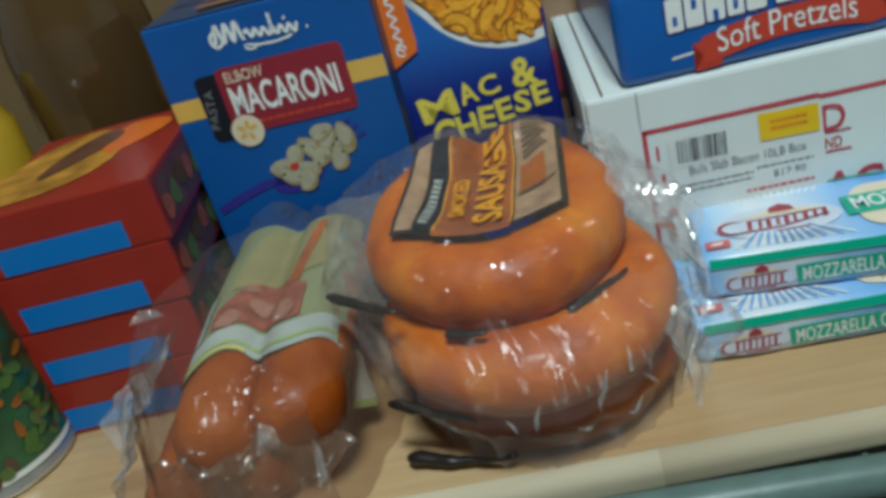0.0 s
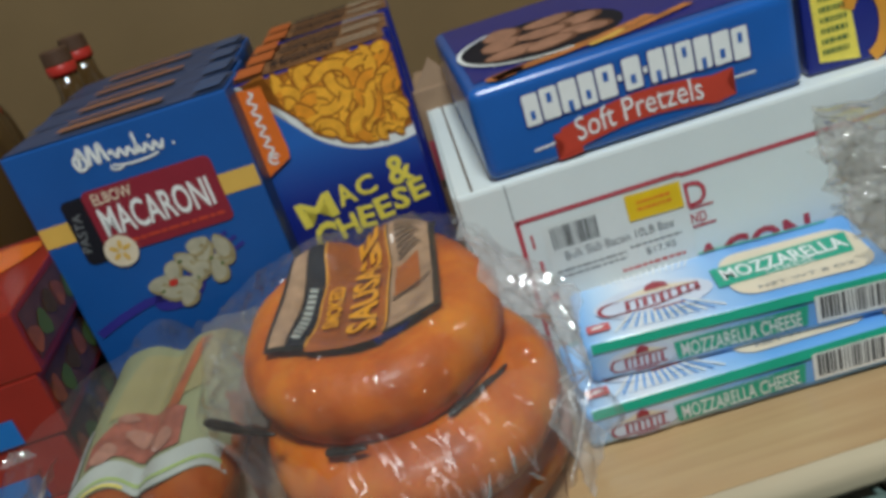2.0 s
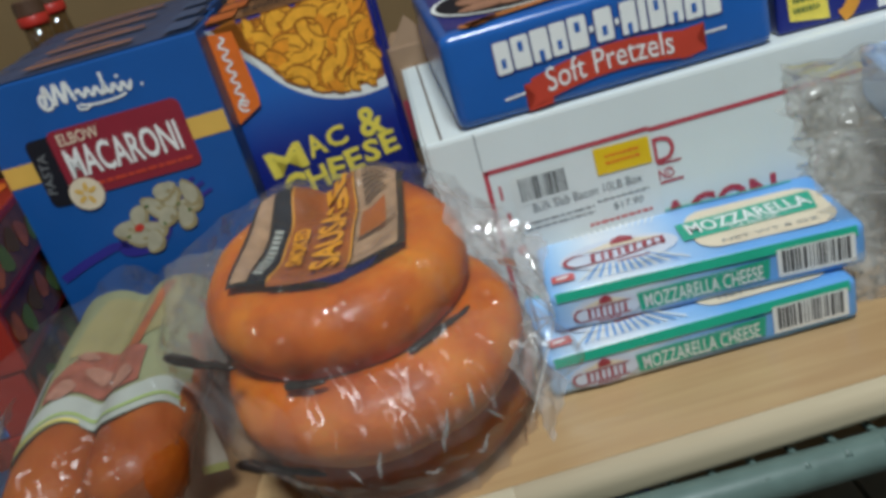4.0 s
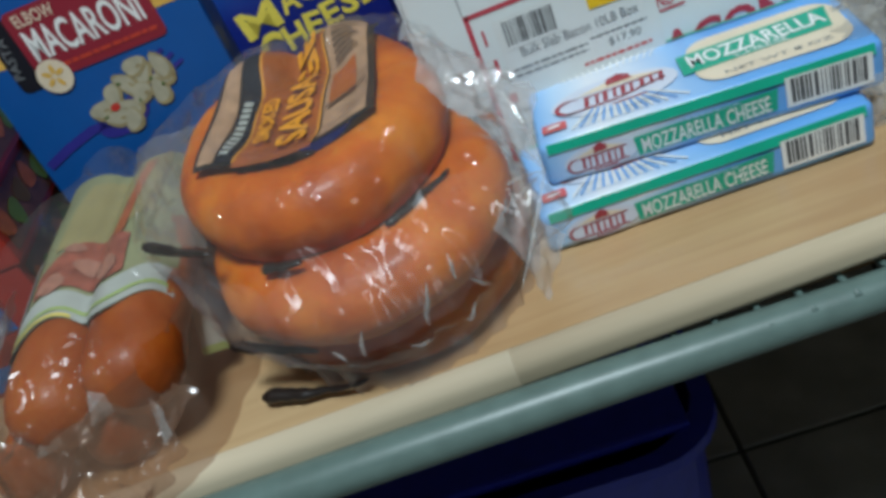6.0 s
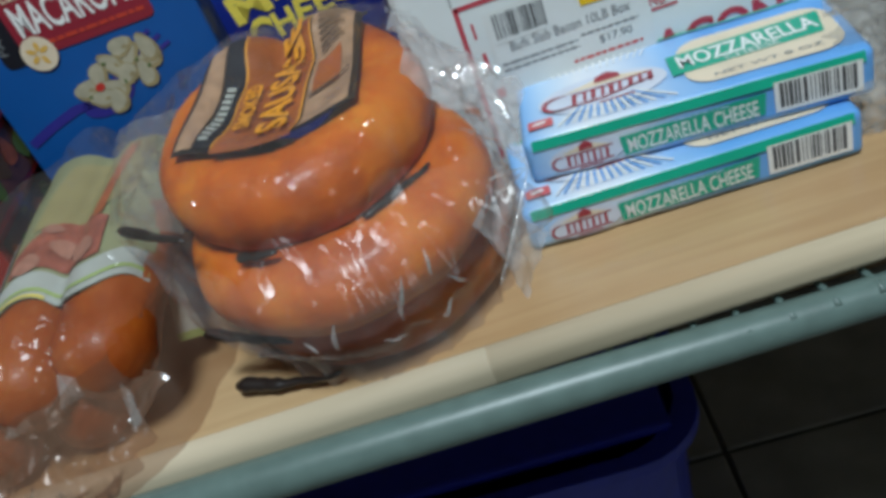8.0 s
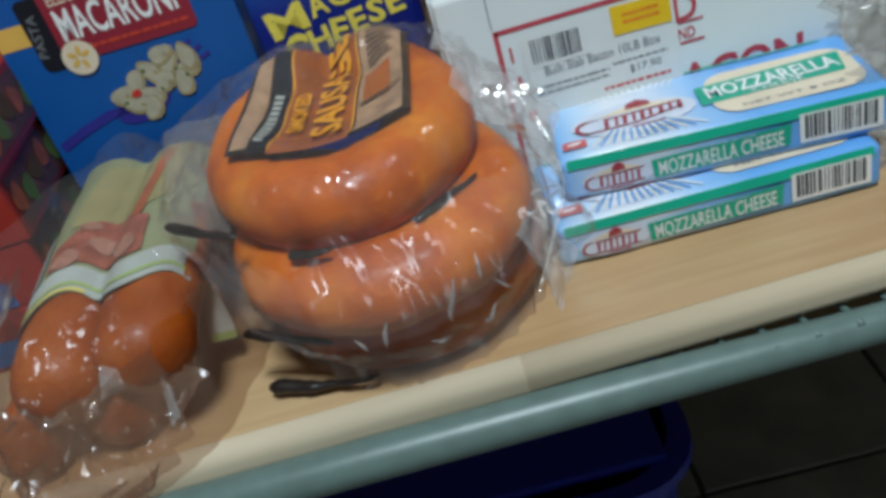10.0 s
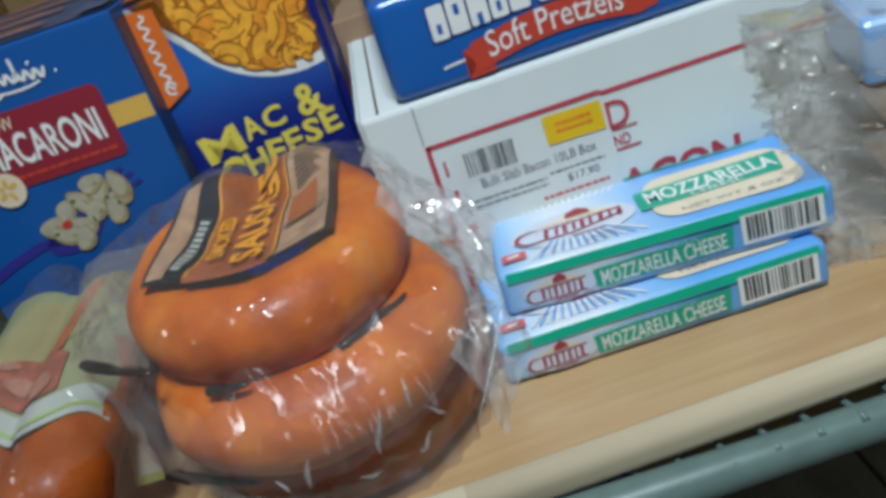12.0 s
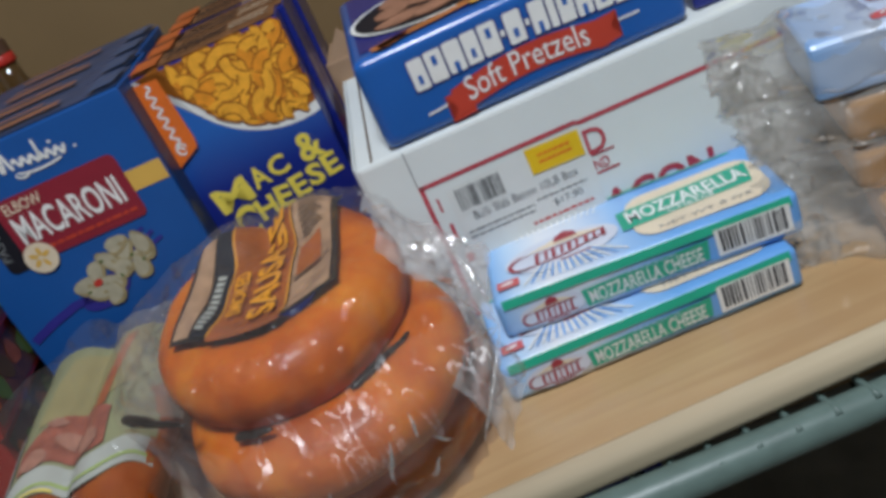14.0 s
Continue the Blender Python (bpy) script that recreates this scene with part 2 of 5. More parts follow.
CARROT = material("carrot_ink", (0.34, 0.11, 0.015), 0.35, vary=0.2)
PEA = material("pea_ink", (0.08, 0.16, 0.03), 0.35, vary=0.3)
MAGENTA = material("magenta_ink", (0.62, 0.06, 0.42), 0.4)
CHEDDAR = material("cheddar", (0.52, 0.225, 0.025), 0.45, vary=0.15, scale=30)
FILM = film_material("clear_film", 0.055, 0.045, rough=0.09, wrinkle=0.9, wscale=125, white=0.6)
FILM_SIDE = film_material("pleated_film", 0.060, 0.088, rough=0.24, wrinkle=0.9, wscale=85, squash=0.24, white=0.62, streak=0.85, pale=(1.0, 0.93, 0.90))
# Foot film: extra pinkish haze put into the colour, lightening the shaded ring behind.
FILM_FOOT = film_material("hazed_foot_film", 0.060, 0.36, (0.97, 0.93, 0.92), rough=0.24, wrinkle=0.9, wscale=70, squash=0.3, white=0.40, streak=0.8, pale=(1.0, 0.86, 0.80))
# Glossy milky film for creases and for glints shaped as ridges and folds.
FILM_GLINT_CREASE = film_material("glint_crease_film", 0.42, 0.22, rough=0.10, wrinkle=0.3, wscale=120, white=0.75)
FILM_SOFT = film_material("soft_film", 0.06, 0.42, (0.96, 0.94, 0.93), rough=0.15, wrinkle=0.7, wscale=36, white=0.55, pale=(1.0, 0.95, 0.93))
FILM_JUICY = film_material("moist_film", 0.030, 0.34, (0.86, 0.76, 0.70), rough=0.18, wrinkle=0.5, wscale=34, white=0.26, pale=(1.0, 0.60, 0.40))
FILM_THIN = film_material("thin_film", 0.010, 0.04, rough=0.16, wrinkle=0.9, wscale=100, white=0.6)
FILM_VEIL = film_material("folded_film", 0.04, 0.26, (0.95, 0.93, 0.90), rough=0.2, wrinkle=0.5, wscale=34, white=0.30, pale=(1.0, 0.90, 0.76))
FILM_MILKY = film_material("crumpled_film", 0.060, 0.36, (0.96, 0.95, 0.93), 0.14, 0.7, 45, white=0.40, pale=(1.0, 0.96, 0.90))


def sausage_material(name, a, b, c):
    m = material(name, b, 0.48, coat=0.06, bump=0.34, bscale=190)
    nt = m.node_tree
    p = nt.nodes["Principled BSDF"]
    co = nt.nodes.new("ShaderNodeTexCoord")
    nz = nt.nodes.new("ShaderNodeTexNoise")
    nz.inputs["Scale"].default_value, nz.inputs["Detail"].default_value = 34, 8
    nt.links.new(co.outputs["Object"], nz.inputs["Vector"])
    ramp = nt.nodes.new("ShaderNodeValToRGB")
    els = ramp.color_ramp.elements
    els.new(0.5)
    for el, (pos, col) in zip(els, ((0.28, a), (0.5, b), (0.72, c))):
        el.position, el.color = pos, (*col, 1)
    nt.links.new(nz.outputs["Fac"], ramp.inputs["Fac"])
    nt.links.new(ramp.outputs["Color"], p.inputs["Base Color"])
    p.inputs["Subsurface Weight"].default_value = 0.35
    p.inputs["Specular IOR Level"].default_value = 0.22
    p.inputs["Subsurface Scale"].default_value = 1.0
    p.inputs["Subsurface Radius"].default_value = (0.008, 0.003, 0.001)
    return m


SMOKED = sausage_material("smoked_casing", (0.32, 0.050, 0.005), (0.52, 0.112, 0.007), (0.64, 0.195, 0.014))
LINKSKIN = sausage_material("link_casing", (0.21, 0.036, 0.004), (0.30, 0.060, 0.005), (0.37, 0.090, 0.008))


def bottle_glass(name, tint):
    m = bpy.data.materials.new(name)
    m.use_nodes = True
    p = m.node_tree.nodes["Principled BSDF"]
    p.inputs["Base Color"].default_value = (*tint, 1)
    p.inputs["Roughness"].default_value = 0.06
    p.inputs["Coat Weight"].default_value = 0.6
    return m


SAUCE = bottle_glass("bottle_of_brown_sauce", (0.085, 0.045, 0.016))

# ---------------------------------------------------------------- building helpers


CHEESEBLUE = gradient_print("cheese_box_blue", [(0.0, (0.006, 0.014, 0.17)), (0.45, (0.006, 0.022, 0.22)), (1.0, (0.008, 0.12, 0.46))], "Z", 0.085, 0.150, 0.38)
CLEAR = (FILM, FILM_SIDE, FILM_FOOT, FILM_GLINT_CREASE, FILM_SOFT, FILM_JUICY, FILM_THIN, FILM_VEIL, FILM_MILKY)


def thing(name, m, label, category, group="", kind=""):
    ob = new(name)
    ob.empty_display_size = 0.02
    ob.matrix_world = m
    return tagged(ob, label, category, group, kind)


def part(name, bm, mat, parent, label="", smooth=False):
    me = bpy.data.meshes.new(name)
    bm.normal_update()
    bm.to_mesh(me)
    bm.free()
    me.materials.append(mat)
    if smooth:
        me.polygons.foreach_set("use_smooth", [True] * len(me.polygons))
    ob = new(name, me)
    ob.visible_shadow = mat not in CLEAR
    if parent is not None:
        ob.parent = parent
    return tagged(ob, label)


def box_bm(x0, y0, z0, x1, y1, z1, bev=0.001, seg=2):
    bm = bmesh.new()
    bmesh.ops.create_cube(bm, size=1)
    for v in bm.verts:
        v.co = Vector((x0 if v.co.x < 0 else x1, y0 if v.co.y < 0 else y1, z0 if v.co.z < 0 else z1))
    if bev:
        bmesh.ops.bevel(bm, geom=bm.edges[:], offset=bev, segments=seg, affect="EDGES", profile=0.6)
    return bm


def front(u, v, d):
    return Vector((u, -d, v))


def on_top(h):
    return lambda u, v, d: Vector((u, v, h + d))


def on_right(w):
    return lambda u, v, d: Vector((w + d, u, v))


def on_left(u, v, d):
    return Vector((-d, -u, v))


def art(name, polys, mat, parent, place, d=0.0004, label=""):
    bm = bmesh.new()
    for poly in polys:
        vs = [bm.verts.new(place(u, v, d)) for u, v in poly]
        if len(vs) > 2:
            bm.faces.new(vs)
    bmesh.ops.triangulate(bm, faces=[f for f in bm.faces if len(f.verts) > 4])
    return part(name, bm, mat, parent, label)


def rect(x0, y0, x1, y1):
    return [(x0, y0), (x1, y0), (x1, y1), (x0, y1)]


def rrect(x0, y0, x1, y1, r, n=4):
    out = []
    for cx, cy, a0 in ((x1 - r, y0 + r, -90), (x1 - r, y1 - r, 0), (x0 + r, y1 - r, 90), (x0 + r, y0 + r, 180)):
        for i in range(n + 1):
            a = radians(a0 + 90 * i / n)
            out.append((cx + r * math.cos(a), cy + r * math.sin(a)))
    return out


def oval(cx, cy, a, b, turn=0, n=18, wob=0.0):
    out, t = [], radians(turn)
    for i in range(n):
        s = 2 * math.pi * i / n
        k = 1 + wob * math.sin(3 * s + cx * 900)
        x, y = a * k * math.cos(s), b * k * math.sin(s)
        out.append((cx + x * math.cos(t) - y * math.sin(t), cy + x * math.sin(t) + y * math.cos(t)))
    return out


def stroke(pts, w, taper=False):
    """Quads of a line of width w."""
    quads, last = [], None
    n = len(pts)
    for i, (x, y) in enumerate(pts):
        a, b = pts[max(i - 1, 0)], pts[min(i + 1, n - 1)]
        dx, dy = b[0] - a[0], b[1] - a[1]
        l = math.hypot(dx, dy) or 1
        k = w / 2 * (math.sin(math.pi * (i + 0.35) / (n - 0.3)) if taper else 1)
        pair = ((x - dy / l * k, y + dx / l * k), (x + dy / l * k, y - dx / l * k))
        if last:
            quads.append([last[1], pair[1], pair[0], last[0]])
        last = pair
    return quads


def arc(cx, cy, r, a0, a1, n=10, ry=None):
    ry = r if ry is None else ry
    return [(cx + r * math.cos(radians(a0 + (a1 - a0) * i / n)), cy + ry * math.sin(radians(a0 + (a1 - a0) * i / n))) for i in range(n + 1)]


def lettering(name, words, mat, parent, place, x0, y0, x1, y1, d=0.0006, turn=0.0, bold=0.0, slant=0.0, bow=0.0):
    """Words in the built-in font, fitted into a rectangle of a face, turned about its middle."""
    cu = bpy.data.curves.new(name, "FONT")
    cu.body, cu.offset, cu.shear, cu.resolution_u = words, bold, slant, 3
    tmp = bpy.data.objects.new("tmp", cu)
    scene.collection.objects.link(tmp)
    me = bpy.data.meshes.new_from_object(tmp.evaluated_get(bpy.context.evaluated_depsgraph_get()))
    bpy.data.objects.remove(tmp)
    xs, ys = [v.co.x for v in me.vertices], [v.co.y for v in me.vertices]
    ax, bx, ay, by = min(xs), max(xs), min(ys), max(ys)
    w, h = x1 - x0, y1 - y0
    c, s = math.cos(radians(turn)), math.sin(radians(turn))
    for v in me.vertices:
        p, q = (v.co.x - ax) / (bx - ax), (v.co.y - ay) / (by - ay)
        u, t = (p - 0.5) * w, (q - 0.5) * h + bow * (1 - (2 * p - 1) ** 2)
        v.co = place((x0 + x1) / 2 + u * c - t * s, (y0 + y1) / 2 + u * s + t * c, d)
    me.name = name
    me.materials.clear()
    me.materials.append(mat)
    ob = new(name, me)
    ob.parent = parent
    return ob


def bars(name, x0, y0, x1, y1, rows, mat, parent, place, d=0.0006, seed=1, fill=0.5):
    """Lines of writing too small to read, as plain bars."""
    rnd = random.Random(seed)
    polys, h = [], (y1 - y0) / rows
    for i in range(rows):
        y, x = y1 - (i + 1) * h + h * (1 - fill) / 2, x0
        while x < x1:
            w = rnd.uniform(0.05, 0.16) * (x1 - x0)
            polys.append(rect(x, y, min(x + w, x1), y + h * fill))
            x += w + 0.012 * (x1 - x0) + 0.0004
    return art(name, polys, mat, parent, place, d)


def barcode(name, x0, y0, x1, y1, parent, place, d=0.0006, seed=3, ground=WHITE):
    art(name + "_ground", [rect(x0, y0, x1, y1)], ground, parent, place, d)
    rnd, polys, x = random.Random(seed), [], x0 + 0.06 * (x1 - x0)
    while x < x1 - 0.08 * (x1 - x0):
        w = rnd.choice((1, 1, 2, 3)) * (x1 - x0) / 70
        polys.append(rect(x, y0 + 0.14 * (y1 - y0), x + w, y1 - 0.06 * (y1 - y0)))
        x += w + rnd.choice((1, 1, 2)) * (x1 - x0) / 60
    return tagged(art(name, polys, BARINK, parent, place, d + 0.0002), kind="stuff")


def sweep(path, radii, n=18, squash=1.0, wob=0.0, seed=0.0):
    """A round tube along a path, closed at both ends."""
    bm, rings = bmesh.new(), []
    up = Vector((0, 0, 1))
    for i, p in enumerate(path):
        p = Vector(p)
        t = (Vector(path[min(i + 1, len(path) - 1)]) - Vector(path[max(i - 1, 0)])).normalized()
        side = t.cross(up)
        side = side.normalized() if side.length > 1e-4 else Vector((1, 0, 0))
        nrm = side.cross(t).normalized()
        ring = []
        for k in range(n):
            a = 2 * math.pi * k / n
            dirv = side * math.cos(a) + nrm * math.sin(a) * squash
            r = radii[i]
            if wob:
                r *= 1 + wob * noise.noise((p + dirv * r) * 45 + Vector((seed, 0, 0)))
            ring.append(bm.verts.new(p + dirv * r))
        rings.append(ring)
    for a, b in zip(rings, rings[1:]):
        for k in range(n):
            bm.faces.new((a[k], a[(k + 1) % n], b[(k + 1) % n], b[k]))
    bm.faces.new(rings[0])
    bm.faces.new(rings[-1][::-1])
    bmesh.ops.recalc_face_normals(bm, faces=bm.faces[:])
    return bm


def lathe(profile, n=32):
    bm, rings = bmesh.new(), []
    for r, z in profile:
        rings.append([bm.verts.new((r * math.cos(2 * math.pi * k / n), r * math.sin(2 * math.pi * k / n), z)) for k in range(n)])
    for a, b in zip(rings, rings[1:]):
        for k in range(n):
            bm.faces.new((a[k], a[(k + 1) % n], b[(k + 1) % n], b[k]))
    bm.faces.new(rings[0][::-1])
    bm.faces.new(rings[-1])
    return bm


def sheet(nu, nv, f):
    bm = bmesh.new()
    g = [[bm.verts.new(f(i / nu, j / nv)) for j in range(nv + 1)] for i in range(nu + 1)]
    for i in range(nu):
        for j in range(nv):
            bm.faces.new((g[i][j], g[i + 1][j], g[i + 1][j + 1], g[i][j + 1]))
    return bm


# ---------------------------------------------------------------- setting
FLOOR_Z, WALL_Y = -0.72, 0.66


def slab(name, a, b, mat, label, category, bev=0.0):
    return tagged(part(name, box_bm(*a, *b, bev), mat, None), label, category, kind="structure")


slab("wall_north", (-1.6, WALL_Y, FLOOR_Z), (1.6, WALL_Y + 0.1, 1.7), WALL, "tan painted wall behind the shelf", "wall")
# Out of view: these walls and the ceiling are added as fill reflectors.
slab("wall_west", (-1.7, -1.6, FLOOR_Z), (-1.6, WALL_Y + 0.1, 1.7), BOUNCEWALL, "unseen side wall, pale to bounce fill light", "wall")
slab("wall_east", (1.6, -1.6, FLOOR_Z), (1.7, WALL_Y + 0.1, 1.7), BOUNCEWALL, "unseen side wall, pale to bounce fill light", "wall")
slab("wall_south", (-1.7, -1.7, FLOOR_Z), (1.7, -1.6, 1.7), BOUNCEWALL, "unseen wall, pale to bounce fill light", "wall")
slab("ceiling", (-1.7, -1.7, 1.7), (1.7, WALL_Y + 0.1, 1.8), CEIL, "unseen ceiling, off-white to bounce fill light", "ceiling")
floor = slab("floor", (-1.7, -1.7, FLOOR_Z - 0.1), (1.7, WALL_Y + 0.1, FLOOR_Z - 0.006), GROUT, "dark floor tiles with thin joints", "floor")
tile_mesh = None
for i in range(11):
    for j in range(8):
        if tile_mesh is None:
            t0 = part("tile", box_bm(0.003, 0.003, -0.006, 0.297, 0.297, 0, 0.002, 1), TILE, floor)
            tile_mesh = t0.data
        else:
            t0 = new("tile", tile_mesh)
            t0.parent = floor
        t0.location = (-1.66 + 0.3 * i, -1.69 + 0.3 * j, FLOOR_Z)

# ---------------------------------------------------------------- wooden shelf board
BOARD_F, BOARD_T = -0.0545, 0.018
board = thing("shelf_board", pose(-0.0018, 0.0035, 0, 0, 0, 1.7), "light laminated wooden board with a rounded worn front edge", "shelf", kind="structure")
rnd = random.Random(4)
strip_w = 0.041
y = BOARD_F + 0.002
while y < 0.60:
    y1 = y + strip_w
    x = -1.0 - rnd.uniform(0, 0.25)
    while x < 0.95:
        l = rnd.uniform(0.28, 0.5)
        bm = box_bm(max(x, -1.0), y, -BOARD_T, min(x + l, 1.0), y1, 0, 0)
        part("stave", bm, WOOD, board, smooth=False)
        x += l
    y = y1

for x0, x1 in ((-1.0, -0.03), (-0.03, 1.0)):
    bm = box_bm(x0, BOARD_F - 0.0065, -BOARD_T, x1, BOARD_F + 0.002, -0.0002, 0)
    es = [e for e in bm.edges if all(abs(v.co.y - BOARD_F + 0.0065) < 1e-6 for v in e.verts) and abs(e.verts[0].co.z - e.verts[1].co.z) < 1e-6]
    upper = [e for e in es if e.verts[0].co.z > -0.01]
    lower = [e for e in es if e.verts[0].co.z < -0.01]
    bmesh.ops.bevel(bm, geom=lower, offset=0.0030, segments=4, affect="EDGES", profile=0.5)
    bmesh.ops.bevel(bm, geom=[e for e in upper if e.is_valid], offset=0.0082, segments=9, affect="EDGES", profile=0.5)
    for v in bm.verts:
        if v.co.z < -0.012:
            v.co.z += max(0.0, v.co.x + 0.15) * 0.0085
    for face in bm.faces:
        face.smooth = abs(face.normal.x) < 0.5
    part("edging", bm, EDGEWOOD, board, "pale worn wooden edging")

# ---------------------------------------------------------------- wire shelf under the board
rack = thing("wire_shelf", pose(-0.0018, 0.0035, 0, 0, 0, 1.7), "pale green plastic-coated wire shelf under the board", "shelf")
part("front_rod", sweep([(-1.0, -0.0690, -0.0140), (-0.1, -0.0690, -0.0194), (0, -0.0690, -0.0210), (0.1, -0.0690, -0.0234), (0.3, -0.0690, -0.0265), (1.0, -0.0690, -0.0310)], [0.0106, 0.0099, 0.0095, 0.0085, 0.0078, 0.0074], 20), COATED, rack, smooth=True)
part("middle_rod", sweep([(-1.0, 0.22, -0.026), (1.0, 0.22, -0.026)], [0.004] * 2, 12), COATED, rack, smooth=True)
part("back_rod", sweep([(-1.0, 0.58, -0.026), (1.0, 0.58, -0.026)], [0.004] * 2, 12), COATED, rack, smooth=True)
cross = None
for i in range(90):
    x = -0.80 + 0.0178 * i
    if cross is None:
        w = part("cross_wire", sweep([(0, -0.0745, -0.0170), (0, -0.0690, -0.0165), (0, -0.058, -0.0202), (0, 0.58, -0.0202)], [0.0016] * 4, 8), COATED, rack, smooth=True)
        cross = w.data
    else:
        w = new("cross_wire", cross)
        w.parent = rack
    w.location.x = x

# blue tub on the floor under the shelf
tub = thing("plastic_tub", pose(-0.145, 0.30, FLOOR_Z), "deep blue plastic storage tub on the floor under the shelf", "tub")


def tub_shell(w0, w1, dpt, h, th):
    bm = bmesh.new()
    levels = []
    for s, z, inn in ((w0, 0, 0), (w1, h, 0), (w1 + 0.012, h, 0), (w1 + 0.012, h + 0.012, 0), (w1 - th, h + 0.012, 0), (w0 - th, 0.006, 0)):
        ring = [bm.verts.new((x, yy, z)) for x, yy in rrect(-s, -s * dpt, s, s * dpt, 0.06, 6)]
        levels.append(ring)
    for a, b in zip(levels, levels[1:]):
        n = len(a)
        for k in range(n):
            bm.faces.new((a[k], a[(k + 1) % n], b[(k + 1) % n], b[k]))
    bm.faces.new(levels[0][::-1])
    bm.faces.new(levels[-1])
    return bm


part("body", tub_shell(0.19, 0.215, 0.85, 0.40, 0.004), TUBBLUE, tub, smooth=False)
part("lid", box_bm(-0.20, -0.165, 0.408, 0.20, 0.165, 0.418, 0.004), TUBBLUE, tub)


# ---------------------------------------------------------------- cartons
def carton(name, m, w, dpt, h, mat, label, category="box", group="", bev=0.0012):
    ob = thing(name, m, label, category, group)
    part("body", box_bm(0, 0, 0, w, dpt, h, bev, 2 if bev < 0.004 else 6), mat, ob, smooth=bev > 0.004)
    return ob


def macaroni_front(ob, w, h):
    f = front
    art("yellow_band", [rect(0.0006, 0.141, w - 0.0006, 0.153)], YELLOW, ob, f, 0.0003)
    tab = art("black_tab", [rrect(0.018, 0.125, 0.042, 0.164, 0.004)], BLACK, ob, f, 0.0005)
    lettering("tab_word", "PASTA", GREYINK, tab, f, 0.011, 0.142, 0.034, 0.147, 0.0007, turn=82)
    panel = art("red_panel", [rrect(0.031, 0.127, 0.105, 0.166, 0.004)], MAROON, ob, f, 0.0007, "dark red title panel")
    lettering("title", "MACARONI", WHITE, panel, f, 0.0355, 0.138, 0.099, 0.155, 0.0010, bold=0.018)
    lettering("small_title", "ELBOW", CREAM, panel, f, 0.036, 0.157, 0.0585, 0.1635, 0.0010, bold=0.01)
    bars("small_print", 0.046, 0.1305, 0.101, 0.1345, 1, RIBBON, panel, f, 0.0010, 7)
    seal = art("round_seal", [oval(0.0385, 0.1285, 0.0095, 0.0095, n=24)], CREAM, ob, f, 0.0012, "round cream seal")
    art("seal_mark", [oval(0.0385 + 0.004 * math.cos(a), 0.1285 + 0.004 * math.sin(a), 0.0028, 0.0014, math.degrees(a), 8) for a in (0.4, 1.4, 2.6, 3.8, 5.1)], YELLOW, seal, f, 0.0014)
    # script mark as a plain wavy line
    big = [(0.0385 + 0.0165 * i / 40, 0.1838 + 0.0050 * math.sin(i * 0.47 - 1.2)) for i in range(41)]
    low = [(0.0560 + 0.0300 * i / 60, 0.1812 - 0.0030 * i / 60 + 0.0021 * math.sin(i * 0.66)) for i in range(61)]
    art("script_mark", stroke(big, 0.0021) + stroke(arc(0.0395, 0.1815, 0.0032, 40, 330, 12, 0.0042), 0.0018) + stroke(low, 0.0018)
        + stroke([(0.0715, 0.1890), (0.0712, 0.1775)], 0.0016) + [oval(0.0795, 0.1845, 0.0009, 0.0009, n=8), oval(0.0905, 0.1772, 0.0008, 0.0008, n=8)]
        + stroke(arc(0.0690, 0.1765, 0.0140, 195, 330, 12, 0.0030), 0.0013) + stroke(arc(0.0575, 0.1745, 0.0035, 150, 360, 8, 0.0020), 0.0012), WHITE, ob, f, 0.0006)
    # fork, pasta and herbs
    art("fork_picture", stroke([(0.004, 0.083), (0.02, 0.089), (0.038, 0.094), (0.052, 0.094)], 0.0052) + [oval(0.058, 0.094, 0.017, 0.0085, 14)]
        + stroke([(0.066, 0.098), (0.088, 0.112), (0.101, 0.117)], 0.0022) + stroke([(0.070, 0.095), (0.092, 0.108), (0.104, 0.112)], 0.0022)
        + stroke([(0.062, 0.100), (0.084, 0.115), (0.097, 0.121)], 0.0022), PURPLE, ob, f, 0.0005)
    r = random.Random(11)
    spots = ((0.050, 0.102, 20), (0.060, 0.107, 70), (0.070, 0.110, 120), (0.081, 0.113, 60), (0.090, 0.107, 10), (0.065, 0.098, 150), (0.075, 0.103, 40), (0.085, 0.100, 80), (0.056, 0.095, 0), (0.092, 0.113, 100), (0.079, 0.118, 20), (0.063, 0.091, 60))
    for i, (x, y, a) in enumerate(spots):
        up = 0.0008 + 0.00003 * i
        art("pasta_shade", [oval(x, y, 0.0080 + r.uniform(-0.001, 0.001), 0.0052, a, 14, 0.1)], PASTA_DK, ob, f, up)
        art("pasta_picture", [oval(x - 0.0006, y + 0.0008, 0.0068, 0.0041, a, 12, 0.12)], PASTA, ob, f, up + 0.00001)
        if i % 2 == 0:
            art("pasta_hole", [oval(x + 0.002, y - 0.0005, 0.0018, 0.0010, a, 8)], PASTA_DK, ob, f, up + 0.00002)
    art("tomato_picture", [oval(0.0575, 0.1015, 0.0030, 0.0022, 20, 10)], TOMATO, ob, f, 0.0014)
    art("herb_picture", [oval(x, y, 0.0014, 0.0008, a, 8) for x, y, a in ((0.066, 0.1125, 0), (0.0835, 0.109, 40), (0.072, 0.100, 90), (0.050, 0.098, 10), (0.088, 0.104, 30))], HERB, ob, f, 0.0014)


def flap_top(ob, w, dpt, h, mat):
    """Closed top: a slightly lifted flap with a tucked edge."""
    part("top_flap", sheet(10, 3, lambda u, v: Vector((0.001 + u * (w - 0.002), 0.001 + v * (dpt - 0.002), h + 0.0008 + 0.0012 * math.sin(math.pi * u) * v))), mat, ob)


